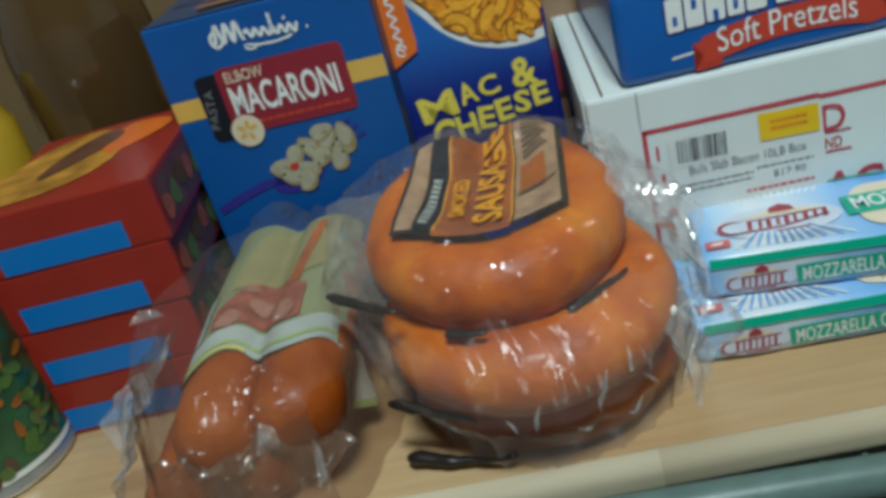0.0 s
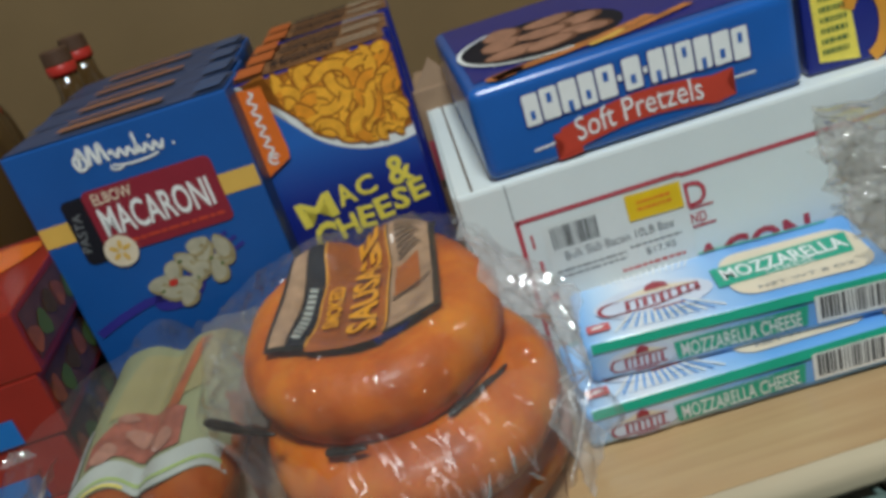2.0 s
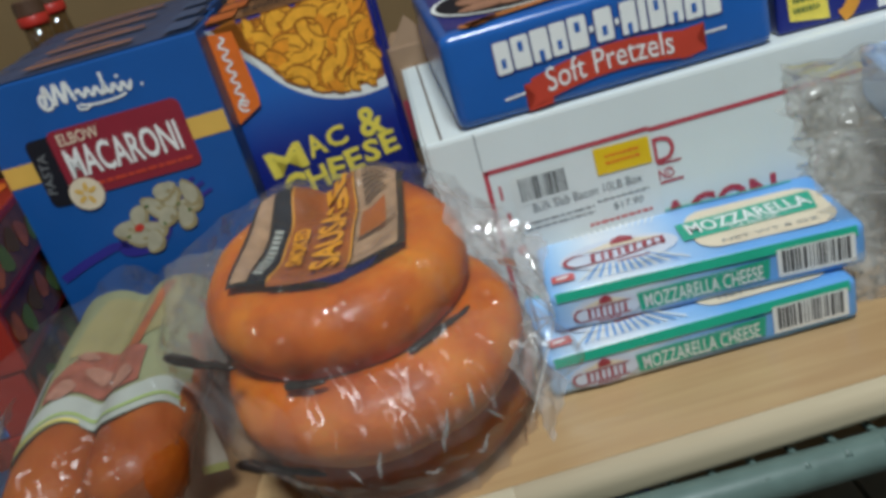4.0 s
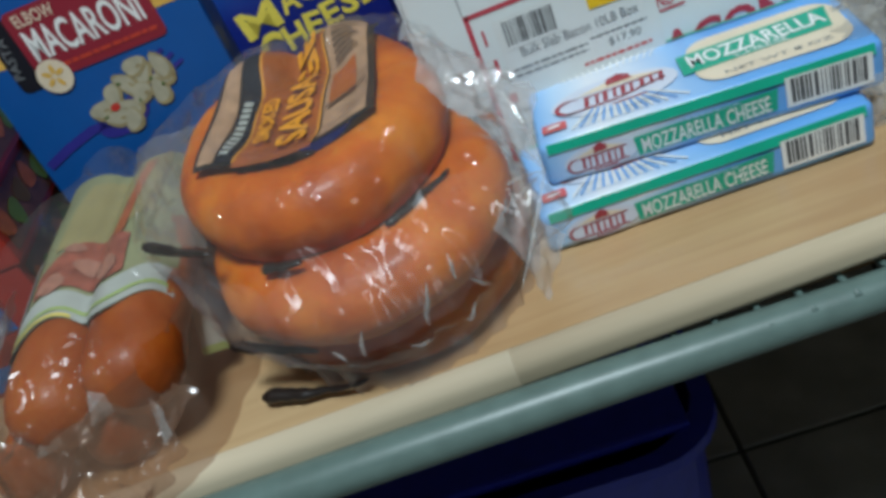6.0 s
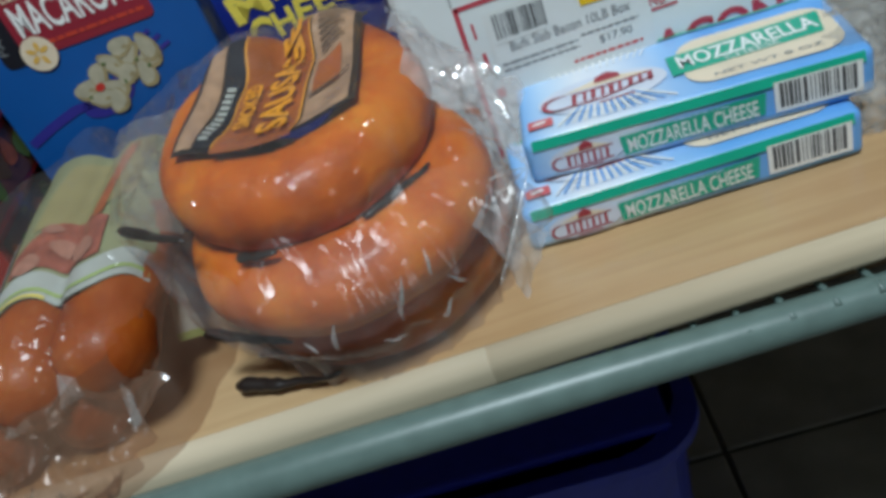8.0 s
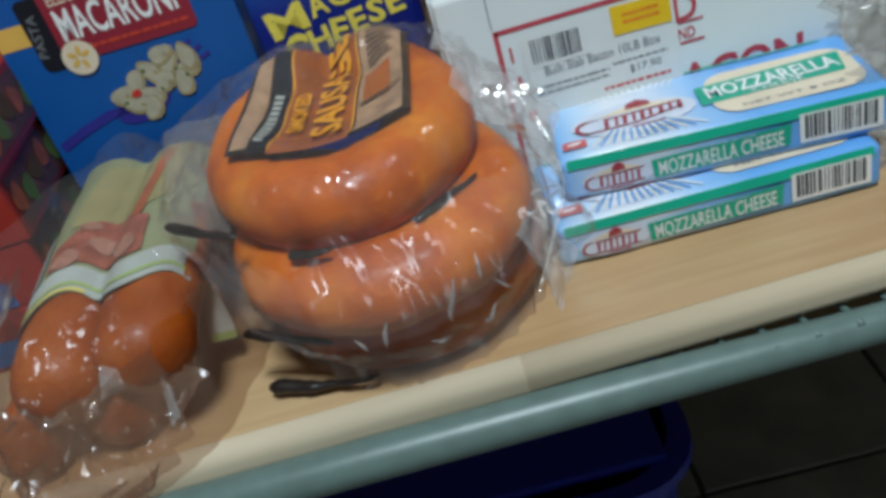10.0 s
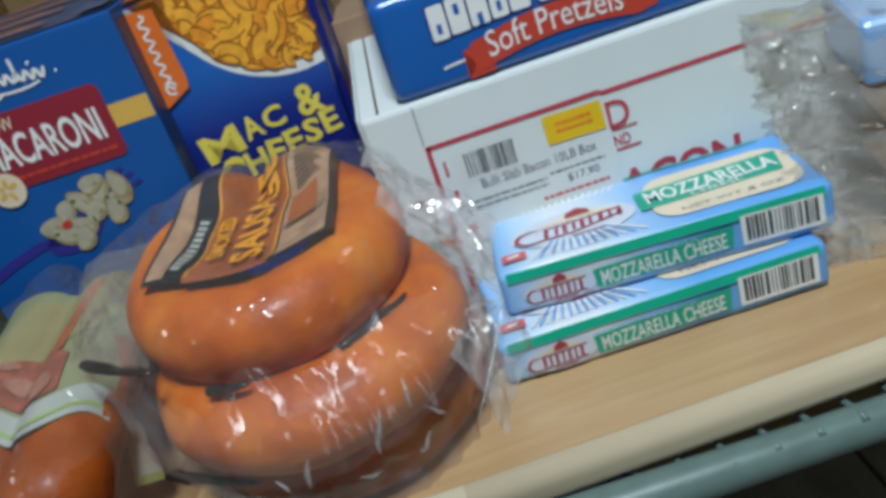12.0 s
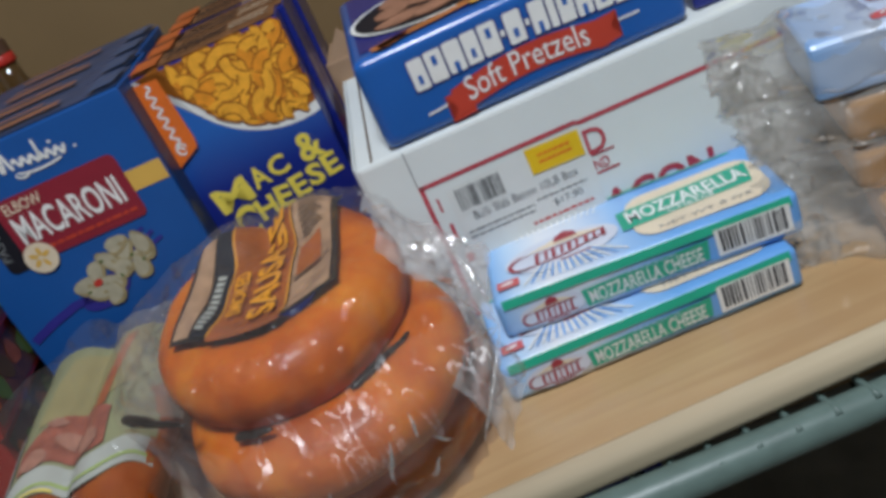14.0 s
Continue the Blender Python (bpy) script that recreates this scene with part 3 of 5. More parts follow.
MW, MD, MH = 0.1265, 0.046, 0.1955
for k in range(4):
    m = pose(-0.252 - 0.004 * k, 0.123 + 0.0495 * k, 0, 0, 0, -0.6 + 0.5 * k)
    c = carton("macaroni_box", m, MW, MD, MH - 0.0015 * (k % 2), BLUE, "blue elbow macaroni carton standing in a row" if k else "blue elbow macaroni carton with dark red title panel", group="macaroni boxes")
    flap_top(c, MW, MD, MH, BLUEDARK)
    if k == 0:
        macaroni_front(c, MW, MH)
    art("top_stripe", [rect(0.030, 0.010, 0.090, 0.019), rect(0.030, 0.030, 0.075, 0.034)], TOPSTRIPE, c, on_top(MH + 0.0022), 0.0008)
    art("top_gloss_band", [rect(0.108, 0.006, 0.124, 0.038)], TOPBLUE, c, on_top(MH + 0.0016), 0.0008)
    # Right side: a panel of darker blue than the body.
    art("dark_side_panel", [rect(0.004, 0.006, 0.04, MH - 0.006)], BLUEDARK, c, on_right(MW), 0.0004)


def mac_front(ob, w, h):
    f = front
    plate_x, plate_y, plate_r = 0.0755, 0.1930, 0.0570
    rim = arc(plate_x, plate_y, plate_r + 0.003, 168, 338, 34)
    rim = [(min(max(a, 0.0006), w - 0.0006), b) for a, b in rim if b < h - 0.001]
    art("blue_glow", [rect(0.0008, 0.002, w - 0.0008, 0.170)], CHEESEBLUE, ob, f, 0.0002)
    inner = arc(plate_x, plate_y, plate_r, 168, 338, 34)
    inner = [(min(max(a, 0.0006), w - 0.0006), b) for a, b in inner if b < h - 0.001]
    art("plate_rim", [rim + [(w - 0.0006, h - 0.001), (0.0006, h - 0.001)]], WHITE, ob, f, 0.0004, "white plate rim")
    art("sauce_picture", [[(a, b + 0.003) for a, b in inner] + [(w - 0.0006, h - 0.001), (0.004, h - 0.001)]], NOODLE_C, ob, f, 0.0006)
    r = random.Random(5)
    made = 0
    for tries in range(4000):
        x, y = r.uniform(0.000, w), r.uniform(0.126, h + 0.004)
        a0, rad, wd = r.uniform(0, 360), r.uniform(0.0065, 0.0125), r.uniform(0.0050, 0.0066)
        pts = arc(x, y, rad, a0, a0 + r.uniform(60, 120), 7)
        mx_, my_ = pts[3]
        if 0.001 < mx_ < w - 0.001 and my_ < h - 0.001 and math.hypot(mx_ - plate_x, my_ - plate_y) < plate_r - 0.004:
            inside = []
            for p_, q_ in pts:
                k_ = math.hypot(p_ - plate_x, q_ - plate_y) / (plate_r - 0.004)
                if k_ > 1:
                    p_, q_ = plate_x + (p_ - plate_x) / k_, plate_y + (q_ - plate_y) / k_
                inside.append((min(max(p_, 0.0032), w - 0.0032), min(q_, h - 0.0032)))
            pts = inside
            lift = 0.0008 + 0.000005 * made
            art("noodle_shade", stroke(pts, wd + 0.0020), NOODLE_C, ob, f, lift)
            art("noodle", stroke(pts, wd), (NOODLE_A, NOODLE_B, NOODLE_A)[made % 3], ob, f, lift + 0.000003)
            made += 1
            if made > 135:
                break
    tab = art("orange_tab", [[(0.0006, h - 0.003), (0.0155, h - 0.004), (0.0175, 0.150), (0.0165, 0.1445), (0.0008, 0.1365)]], ORANGE, ob, f, 0.0019, "orange side tab")
    pts = [(0.0078 + 0.0022 * math.sin(i * 1.3), 0.186 - 0.040 * i / 30) for i in range(31)]
    art("tab_mark", stroke(pts, 0.0013) + stroke(arc(0.0082, 0.1465, 0.003, 20, 300), 0.0012), WHITE, tab, f, 0.0022)
    for word, x0, y0, x1, y1, turn in (("M", 0.0085, 0.1010, 0.0310, 0.1170, 8), ("A", 0.0330, 0.1065, 0.0440, 0.1195, 8), ("C", 0.0455, 0.1085, 0.0575, 0.1205, 8), ("&", 0.0655, 0.1090, 0.0805, 0.1265, 4)):
        lettering("title_letter", word, LETTERYELLOW, ob, f, x0, y0, x1, y1, 0.0008, turn=turn, bold=0.028)
    x = 0.0120
    for i, (ch, wd) in enumerate(zip("CHEESE", (0.0150, 0.0135, 0.0112, 0.0112, 0.0112, 0.0112))):
        lettering("title_letter", ch, LETTERYELLOW, ob, f, x + 0.0010, (0.0800 if i == 0 else 0.0845 + 0.0023 * i), x + wd - 0.0004, (0.1010 if i == 0 else 0.0985 + 0.0022 * i), 0.0008, turn=(-6, 5, -4, 5, -3, 6)[i], bold=0.032)
        x += wd


CW, CD, CH = 0.0895, 0.0345, 0.1915
for k in range(5):
    m = pose(-0.1268 + 0.0015 * (k % 2) + 0.001 * k, 0.1445 + 0.0365 * k, 0, 0, 0, 1.5 - 0.5 * k)
    c = carton("mac_and_cheese_box", m, CW, CD, CH - 0.001 * (k % 3), NAVY, "dark blue macaroni and cheese carton with noodle picture", group="mac and cheese boxes")
    flap_top(c, CW, CD, CH - 0.001 * (k % 3), TOPBROWN)
    tp = on_top(CH + 0.0014)
    art("top_orange_end", [rect(0.002, 0.002, 0.018, CD - 0.003)], TOPORANGE, c, tp, 0.0010)
    bars("top_print", 0.022, 0.006, CW - 0.03, CD - 0.005, 5, BLACK, c, tp, 0.0012, 9 + k)
    bars("top_print_light", CW - 0.028, 0.007, CW - 0.004, CD - 0.006, 4, TOPPRINT, c, tp, 0.0012, 29 + k)
    if k == 0:
        mac_front(c, CW, CH)

# tan carton with a pink foot, behind
c = carton("tan_carton", pose(-0.035, 0.252, 0, 0, 0, -4), 0.060, 0.06, 0.133, TAN, "tan cardboard carton with a pink lower band", bev=0.0015)
art("pink_band", [rect(0.001, 0.066, 0.059, 0.096)], PINK, c, front, 0.0005)
art("dark_foot", [rect(0.001, 0.060, 0.059, 0.066)], CARDEDGE, c, front, 0.0005)
bm = bmesh.new()
vs = [bm.verts.new(v) for v in ((0.002, 0.001, 0.132), (0.034, 0.001, 0.132), (0.017, 0.004, 0.152), (0.002, 0.003, 0.132), (0.034, 0.003, 0.132), (0.017, 0.006, 0.152))]
for f in ((0, 1, 2), (5, 4, 3), (0, 2, 5, 3), (2, 1, 4, 5), (1, 0, 3, 4)):
    bm.faces.new([vs[k] for k in f])
part("open_flap", bm, TAN, c, "folded-up triangular flap")

# ---------------------------------------------------------------- bacon box with price label
BX, BY = -0.0275, 0.0715
bacon = carton("bacon_box", pose(BX, BY, 0), 0.330, 0.26, 0.1175, WHITECARD, "large white bacon carton with red lines and price label", bev=0.0022)


def bx(u):
    return u - BX


art("frame_line", [rect(bx(-0.0015), 0.0935, bx(0.0845), 0.0958), rect(bx(0.0845), 0.0925, bx(0.29), 0.0948), rect(bx(-0.0025), 0.012, bx(-0.0001), 0.0958)], BOXLINE, bacon, front, 0.0004)
art("corner_crease", [rect(bx(-0.0027), 0.0965, bx(-0.0021), 0.1165)], GREYINK, bacon, front, 0.0003)
lettering("title", "BACON", BOXLINE, bacon, front, bx(0.0745), 0.035, bx(0.1475), 0.0515, 0.0005, bold=0.03)
lettering("title", "D", BOXLINE, bacon, front, bx(0.0852), 0.0745, bx(0.0965), 0.0885, 0.0005, bold=0.01)
lettering("small_title", "ND", BOXLINE, bacon, front, bx(0.0862), 0.0650, bx(0.0945), 0.0708, 0.0005, bold=0.01)
art("title_rule", [rect(bx(0.0865), 0.0732, bx(0.0990), 0.0742), rect(bx(0.0865), 0.0625, bx(0.0990), 0.0637)], BOXLINE, bacon, front, 0.0005)
art("red_marks", [rect(bx(0.0035), 0.078, bx(0.0048), 0.086), rect(bx(0.0045), 0.060, bx(0.0065), 0.070), rect(bx(0.006), 0.045, bx(0.010), 0.050)], BOXLINE, bacon, front, 0.0005)
art("round_stamp", stroke(arc(bx(0.190), 0.045, 0.021, 60, 250, 20), 0.0009), LOGORED, bacon, front, 0.0005)
art("flap_slit", [rect(0.0085, 0.002, 0.0098, 0.2)], CARDEDGE, bacon, on_top(0.1175), 0.0004)
part("lid_edge", box_bm(-0.0015, 0.004, 0.085, 0.0, 0.255, 0.1175, 0.0004, 1), WHITECARD, bacon)
lab = art("price_label", [[(bx(0.0095), 0.0885), (bx(0.0105), 0.040), (bx(0.0865), 0.042), (bx(0.0850), 0.0925)]], PALEGREY, bacon, front, 0.0010, "white printed price label")
barcode("label_barcode", bx(0.0120), 0.0722, bx(0.0405), 0.0880, lab, front, 0.0013, 5, PALEGREY)
sticker = art("price_sticker", [[(bx(0.0548), 0.0772), (bx(0.0838), 0.0766), (bx(0.0835), 0.0912), (bx(0.0543), 0.0920)]], BRIGHTYELLOW, bacon, front, 0.0016, "orange-yellow sticker")
bars("sticker_print", bx(0.060), 0.081, bx(0.078), 0.0885, 2, ORANGE, sticker, front, 0.0019, 4, 0.4)
lettering("label_line", "Bulk Slab Bacon 10LB Box", GREYINK, lab, front, bx(0.0185), 0.0672, bx(0.0770), 0.0722, 0.0014, turn=0.6)
lettering("label_price", "$17.90", GREYINK, lab, front, bx(0.0600), 0.0555, bx(0.0760), 0.0600, 0.0014)
bars("label_print", bx(0.0125), 0.0565, bx(0.050), 0.0630, 2, GREYINK, lab, front, 0.0014, 8, 0.3)
bars("label_print", bx(0.052), 0.0618, bx(0.080), 0.0642, 1, GREYINK, lab, front, 0.0014, 18, 0.4)
bars("label_print_pink", bx(0.046), 0.0490, bx(0.080), 0.0530, 1, REDSQ, lab, front, 0.0014, 28, 0.4)


# ---------------------------------------------------------------- pretzel cartons on the bacon box
def slab_marks(ob, x0, y0, x1, y1, mat, edge, rise=0.0):
    """A wide title mark as a row of plain slab shapes."""
    fg, bg, cut = [], [], []
    widths = (1, 1.1, 1.1, 1, 1.15, 0.35, 1.1, 0.35, 1, 0.55, 1, 1, 1.1, 1)
    unit, x = (x1 - x0) / sum(widths), x0
    for i, wk in enumerate(widths):
        a, b = x + 0.05 * unit, x + (wk - 0.07) * unit
        k = rise * (1 - (2 * (i + 0.5) / len(widths) - 1) ** 2)
        lo, hi = y0 + k, y1 + k
        if wk < 0.4:
            lo, hi = lo + 0.38 * (hi - lo), lo + 0.58 * (hi - lo)
        fg.append(rrect(a, lo, b, hi, 0.12 * (b - a), 2))
        bg.append(rrect(a - 0.0008, lo - 0.0009, b + 0.0008, hi + 0.0003, 0.14 * (b - a), 2))
        if wk > 0.9:
            m0, m1 = a + 0.36 * (b - a), a + 0.64 * (b - a)
            cut.append(rect(m0, lo + (0.18, 0.52, -0.02)[i % 3] * (hi - lo), m1, lo + (0.46, 0.82, 0.34)[i % 3] * (hi - lo)))
        x += wk * unit
    for p_, q_ in zip(fg, bg):
        art("title_shadow", [q_], edge, ob, front, 0.0005)
        art("title_mark", [p_], mat, ob, front, 0.0008)
    for q_ in cut:
        art("title_gap", [q_], SNACKBLUE, ob, front, 0.0010)


def ribbon_poly():
    top = [(0.040 + 0.081 * i / 14, 0.0172 + 0.0050 * math.sin(math.pi * i / 14) + 0.0020 * i / 14) for i in range(15)]
    bot = [(x, y - 0.0140) for x, y in top]
    return bot + top[::-1]


SW, SD, SH = 0.1640, 0.175, 0.0480
snack = carton("pretzel_box", pose(-0.0078, 0.0740, 0.1182, 0, 0, 0.8), SW, SD, SH, SNACKBLUE, "glossy blue soft pretzel carton lying on the bacon box", group="pretzel boxes", bev=0.0065)
slab_marks(snack, 0.0245, 0.0225, 0.1390, 0.0385, WHITE, NAVY, 0.0025)
for poly in ([(0.0360, 0.0010), (0.049, 0.0020), (0.049, 0.0160), (0.0360, 0.0150), (0.0410, 0.0080)], [(0.1290, 0.0070), (0.116, 0.0050), (0.116, 0.0195), (0.1290, 0.0205), (0.1245, 0.0135)]):
    art("ribbon_tail", [poly], RIBBON, snack, front, 0.0006)
ribbon = art("ribbon", [ribbon_poly()], RIBBON, snack, front, 0.0009, "red title ribbon")
lettering("ribbon_title", "Soft Pretzels", WHITE, ribbon, front, 0.0475, 0.0088, 0.1125, 0.0208, 0.0013, turn=1.2, bow=0.0022)
for line in ([(0.0255, 0.0100), (0.0365, 0.0110)], [(0.1290, 0.0150), (0.1400, 0.0150)]):
    art("ribbon_dash", stroke(line, 0.0012), WHITE, snack, front, 0.0006)
tp = on_top(SH)
art("top_picture", [rect(0.006, 0.012, SW - 0.006, SD - 0.006)], NAVY, snack, tp, 0.0004)
art("bowl_picture", [oval(0.052, 0.068, 0.046, 0.048, 0, 28)], BLACK, snack, tp, 0.0006)
for i, (x, y, a) in enumerate(((0.024, 0.100, 80), (0.052, 0.098, 20), (0.066, 0.078, 40), (0.020, 0.074, 60), (0.044, 0.072, 0), (0.062, 0.052, -20), (0.022, 0.048, 10), (0.042, 0.044, 30))):
    art("nugget_shade", [oval(x + 0.012, y + 0.002, 0.0165, 0.0120, a, 18, 0.05)], PRETZEL_DK, snack, tp, 0.0008 + 0.00003 * i)
    art("nugget_picture", [oval(x + 0.011, y + 0.003, 0.0142, 0.0100, a, 18, 0.05)], NUGGET, snack, tp, 0.0008 + 0.00003 * i + 0.00001)
art("twist_picture", stroke([(0.016, 0.006), (0.030, 0.012), (0.050, 0.015), (0.075, 0.022), (0.105, 0.035)], 0.009) + [oval(0.022, 0.009, 0.011, 0.006, 20, 16, 0.08)], TWIST, snack, tp, 0.0013)
art("twist_picture", stroke([(0.075, 0.014), (0.095, 0.020), (0.125, 0.034)], 0.007), TWIST, snack, tp, 0.0014)
art("bowl_rim", stroke(arc(0.052, 0.068, 0.046, 120, 280, 18, 0.048), 0.0026), WHITE, snack, tp, 0.0015)
art("salt_band", stroke([(0.066, 0.012), (0.078, 0.016), (0.086, 0.022)], 0.005), YELLOW, snack, tp, 0.0016)

snack2 = carton("pretzel_box", pose(0.1615, 0.084, 0.1182, 0, 0, -4), 0.15, 0.17, 0.048, NAVY, "dark blue pretzel carton end with yellow panel", group="pretzel boxes", bev=0.002)
art("yellow_panel", [[(0.006, 0.006), (0.026, 0.003), (0.022, 0.044), (0.004, 0.046)]], LETTERYELLOW, snack2, front, 0.0006)
bars("panel_print", 0.008, 0.008, 0.021, 0.040, 6, HERB, snack2, front, 0.0009, 31)
art("pretzel_picture", stroke(arc(0.030, 0.020, 0.010, -80, 150, 12, 0.018), 0.007), GOLD, snack2, front, 0.0009)
barcode("barcode", 0.050, 0.002, 0.066, 0.046, snack2, front, 0.0006, 6)


# ---------------------------------------------------------------- mozzarella blocks
def mozzarella(m, label):
    w, dpt, h = 0.1500, 0.0650, 0.0224
    ob = thing("mozzarella_block", m, label, "cheese", "mozzarella blocks")
    bm = box_bm(0, 0, 0, w, dpt, h, 0.0042, 4)
    bmesh.ops.subdivide_edges(bm, edges=[e for e in bm.edges if e.calc_length() > 0.03], cuts=12, use_grid_fill=True)
    for v in bm.verts:
        v.co += Vector((0, 0, 0.0007 * noise.noise(v.co * 40 + m.translation * 30))) + Vector((0, 0.0006 * noise.noise(v.co * 55), 0))
    part("wrapper", bm, MOZWRAP, ob, smooth=True)
    f, tp = front, on_top(h)
    # top face
    rays, shade = [], []
    for i in range(30):
        a = radians(196 + i * 5.2)
        c0, s0 = math.cos(a), math.sin(a)
        reach = min(0.060, 0.0205 / max(0.12, -s0))
        p0, p1 = (0.040 + 0.016 * c0, 0.0255 + 0.010 * s0), (0.040 + reach * c0, 0.0255 + reach * s0)
        if 0.017 < p1[0] < 0.0740:
            (rays if i % 2 else shade).extend(stroke([p0, p1], 0.0011))
    rays += [q for i in range(14) for q in stroke([(0.020 + 0.0032 * i, 0.050), (0.018 + 0.0036 * i, 0.057)], 0.0008)]
    tagged(art("sun_ray", rays, WHITE, ob, tp, 0.0011), kind="stuff")
    tagged(art("ray_gap", shade, MIDBLUE, ob, tp, 0.0011), kind="stuff")
    art("back_stripe", [rect(0.005, dpt - 0.006, w - 0.012, dpt - 0.0045)], GREEN, ob, tp, 0.0009)
    art("logo_glow", [oval(0.0400, 0.0270, 0.0300, 0.0150, 0, 24)], PALEGLOW, ob, tp, 0.0008)
    art("logo_hill", [[(0.0220, 0.0320), (0.034, 0.0365), (0.043, 0.0400), (0.053, 0.0360), (0.064, 0.0325)]], CREAM, ob, tp, 0.0011)
    art("logo_barn", [[(0.0375, 0.0345), (0.0500, 0.0350), (0.0490, 0.0395), (0.0440, 0.0425), (0.0385, 0.0395)]], LOGORED, ob, tp, 0.0014)
    art("logo_mark", stroke(arc(0.0200, 0.0245, 0.0075, 60, 300, 12, 0.0062), 0.0022, True) + stroke([(0.016, 0.0185), (0.040, 0.0195), (0.064, 0.0265)], 0.0012)
        + [q for k, x in enumerate((0.0265, 0.0315, 0.0355, 0.0400, 0.0440, 0.0480, 0.0530, 0.0575, 0.0620)) for q in stroke([(x, 0.0205 + 0.0004 * k), (x + 0.0008, 0.0285 + 0.0003 * k)], 0.0015 if k % 2 else 0.0021)]
        + stroke([(0.0260, 0.0290), (0.0440, 0.0298), (0.0640, 0.0318)], 0.0009) + stroke([(0.038, 0.0155), (0.054, 0.0168)], 0.0011), LOGORED, ob, tp, 0.0014)
    art("badge", [rrect(0.004, 0.008, 0.0155, 0.0150, 0.001)], REDSQ, ob, tp, 0.0012)
    art("badge_mark", [oval(0.0095, 0.0115, 0.0035, 0.0012, 10, 10)], WHITE, ob, tp, 0.0015)
    art("cream_panel", [rrect(0.0765, 0.0075, 0.1440, 0.0500, 0.012, 6)], CREAM, ob, tp, 0.0009, "cream cheese-shaped panel")
    panel = art("green_panel", [[(0.0715, 0.0205), (0.1375, 0.0235), (0.1405, 0.0435), (0.0715, 0.0390)]], GREEN, ob, tp, 0.0012)
    lettering("panel_word", "MOZZARELLA", WHITE, panel, tp, 0.0755, 0.0265, 0.1370, 0.0385, 0.0015, turn=3.2, bold=0.02)
    lettering("panel_word_small", "CHEESE", WHITE, panel, tp, 0.0950, 0.0222, 0.1190, 0.0262, 0.0015, turn=3.2)
    lettering("weight_line", "NET WT 8 OZ", GREYINK, ob, tp, 0.088, 0.0115, 0.134, 0.0145, 0.0012, turn=2)
    # front face
    art("green_edge", [rect(0.004, h - 0.0050, w - 0.004, h - 0.0004)], GREEN, ob, lambda u, v, d: Vector((u, -d + max(0.0, (v - (h - 0.0042)) * 0.35), v)), 0.0008)
    art("front_glow", [oval(0.0265, 0.0092, 0.0170, 0.0072, 0, 24)], PALEGLOW, ob, f, 0.0009)
    art("front_logo", stroke(arc(0.0145, 0.0078, 0.0036, 60, 300, 10, 0.0034), 0.0012, True) + [q for k in range(7) for q in stroke([(0.0180 + 0.0029 * k, 0.0056), (0.0183 + 0.0029 * k, 0.0106)], 0.0009 if k % 2 else 0.0014)]
        + stroke([(0.0170, 0.0108), (0.0385, 0.0116)], 0.0006) + stroke([(0.0135, 0.0044), (0.0380, 0.0052)], 0.0007) + stroke([(0.022, 0.0032), (0.033, 0.0036)], 0.0006), LOGORED, ob, f, 0.0012)
    art("front_barn", [[(0.0235, 0.0122), (0.0300, 0.0126), (0.0295, 0.0152), (0.0268, 0.0168), (0.0240, 0.0150)]], LOGORED, ob, f, 0.0012)
    art("front_hill", [[(0.0145, 0.0116), (0.0375, 0.0120), (0.0268, 0.0158)]], CREAM, ob, f, 0.0010)
    strip = art("front_panel", [[(0.0428, 0.0036), (0.1040, 0.0052), (0.1052, 0.0158), (0.0418, 0.0134)]], GREEN, ob, f, 0.0010)
    lettering("front_title", "MOZZARELLA CHEESE", WHITE, strip, f, 0.0450, 0.0050, 0.1015, 0.0128, 0.0013, turn=1.2, bold=0.008)
    bars("front_print", 0.066, 0.0138, 0.090, 0.0150, 1, LIGHTBLUE, strip, f, 0.0013, 3, 0.5)
    barcode("barcode", 0.1085, 0.0045, 0.1445, h - 0.0032, ob, f, 0.0010, 12)
    return ob


MOZWRAP = gradient_print("mozzarella_wrapper", [(0.0, (0.16, 0.42, 0.80)), (0.08, (0.46, 0.64, 0.84)), (0.20, (0.74, 0.77, 0.82)), (0.32, (0.66, 0.74, 0.84)), (0.47, (0.30, 0.52, 0.82)), (0.62, (0.14, 0.38, 0.76)), (1.0, (0.13, 0.37, 0.76))], "X", 0.0, 0.15, 0.3)
mozzarella(pose(0.0, 0.0, 0.0006, 0, 0, -0.9), "blue and green wrapped mozzarella block lying on the board")
mozzarella(pose(0.0095, 0.0185, 0.0238, 0, 0, -5.4), "blue and green wrapped mozzarella block stacked on another")

# ---------------------------------------------------------------- ring sausages
RC = Vector((-0.082, 0.030, 0))


def ring_path(cx, cy, z, a, b, lift, n=52, gap=34):
    pts = []
    for i in range(n + 1):
        t = radians(90 + gap / 2 + (360 - gap) * i / n)
        e = abs(math.cos((i / n - 0.5) * math.pi))
        pts.append(Vector((cx + a * math.cos(t), cy + b * math.sin(t), z + lift * (1 - e) ** 2)))
    return pts


def ring_sausage(name, cx, cy, z, a, b, r, label, seed, lift=0.006, tilt=0.0):
    n = 150
    path = [p - Vector((0, 0, (p.x - cx) * tilt)) for p in ring_path(cx, cy, z, a, b, lift, n)]
    rad = [r * min(1.0, 0.30 + 0.9 * math.sqrt(min(i, n - i) / 14)) * (1 + 0.016 * math.sin(i * 0.31 + seed) + 0.016 * noise.noise(Vector((i * 0.42, seed, 0)))) for i in range(n + 1)]
    ob = thing(name, pose(0, 0, 0), label, "sausage", "ring sausages")
    part("sausage", sweep(path, rad, 28, 0.93, 0.035, seed), SMOKED, ob, smooth=True)
    return ob


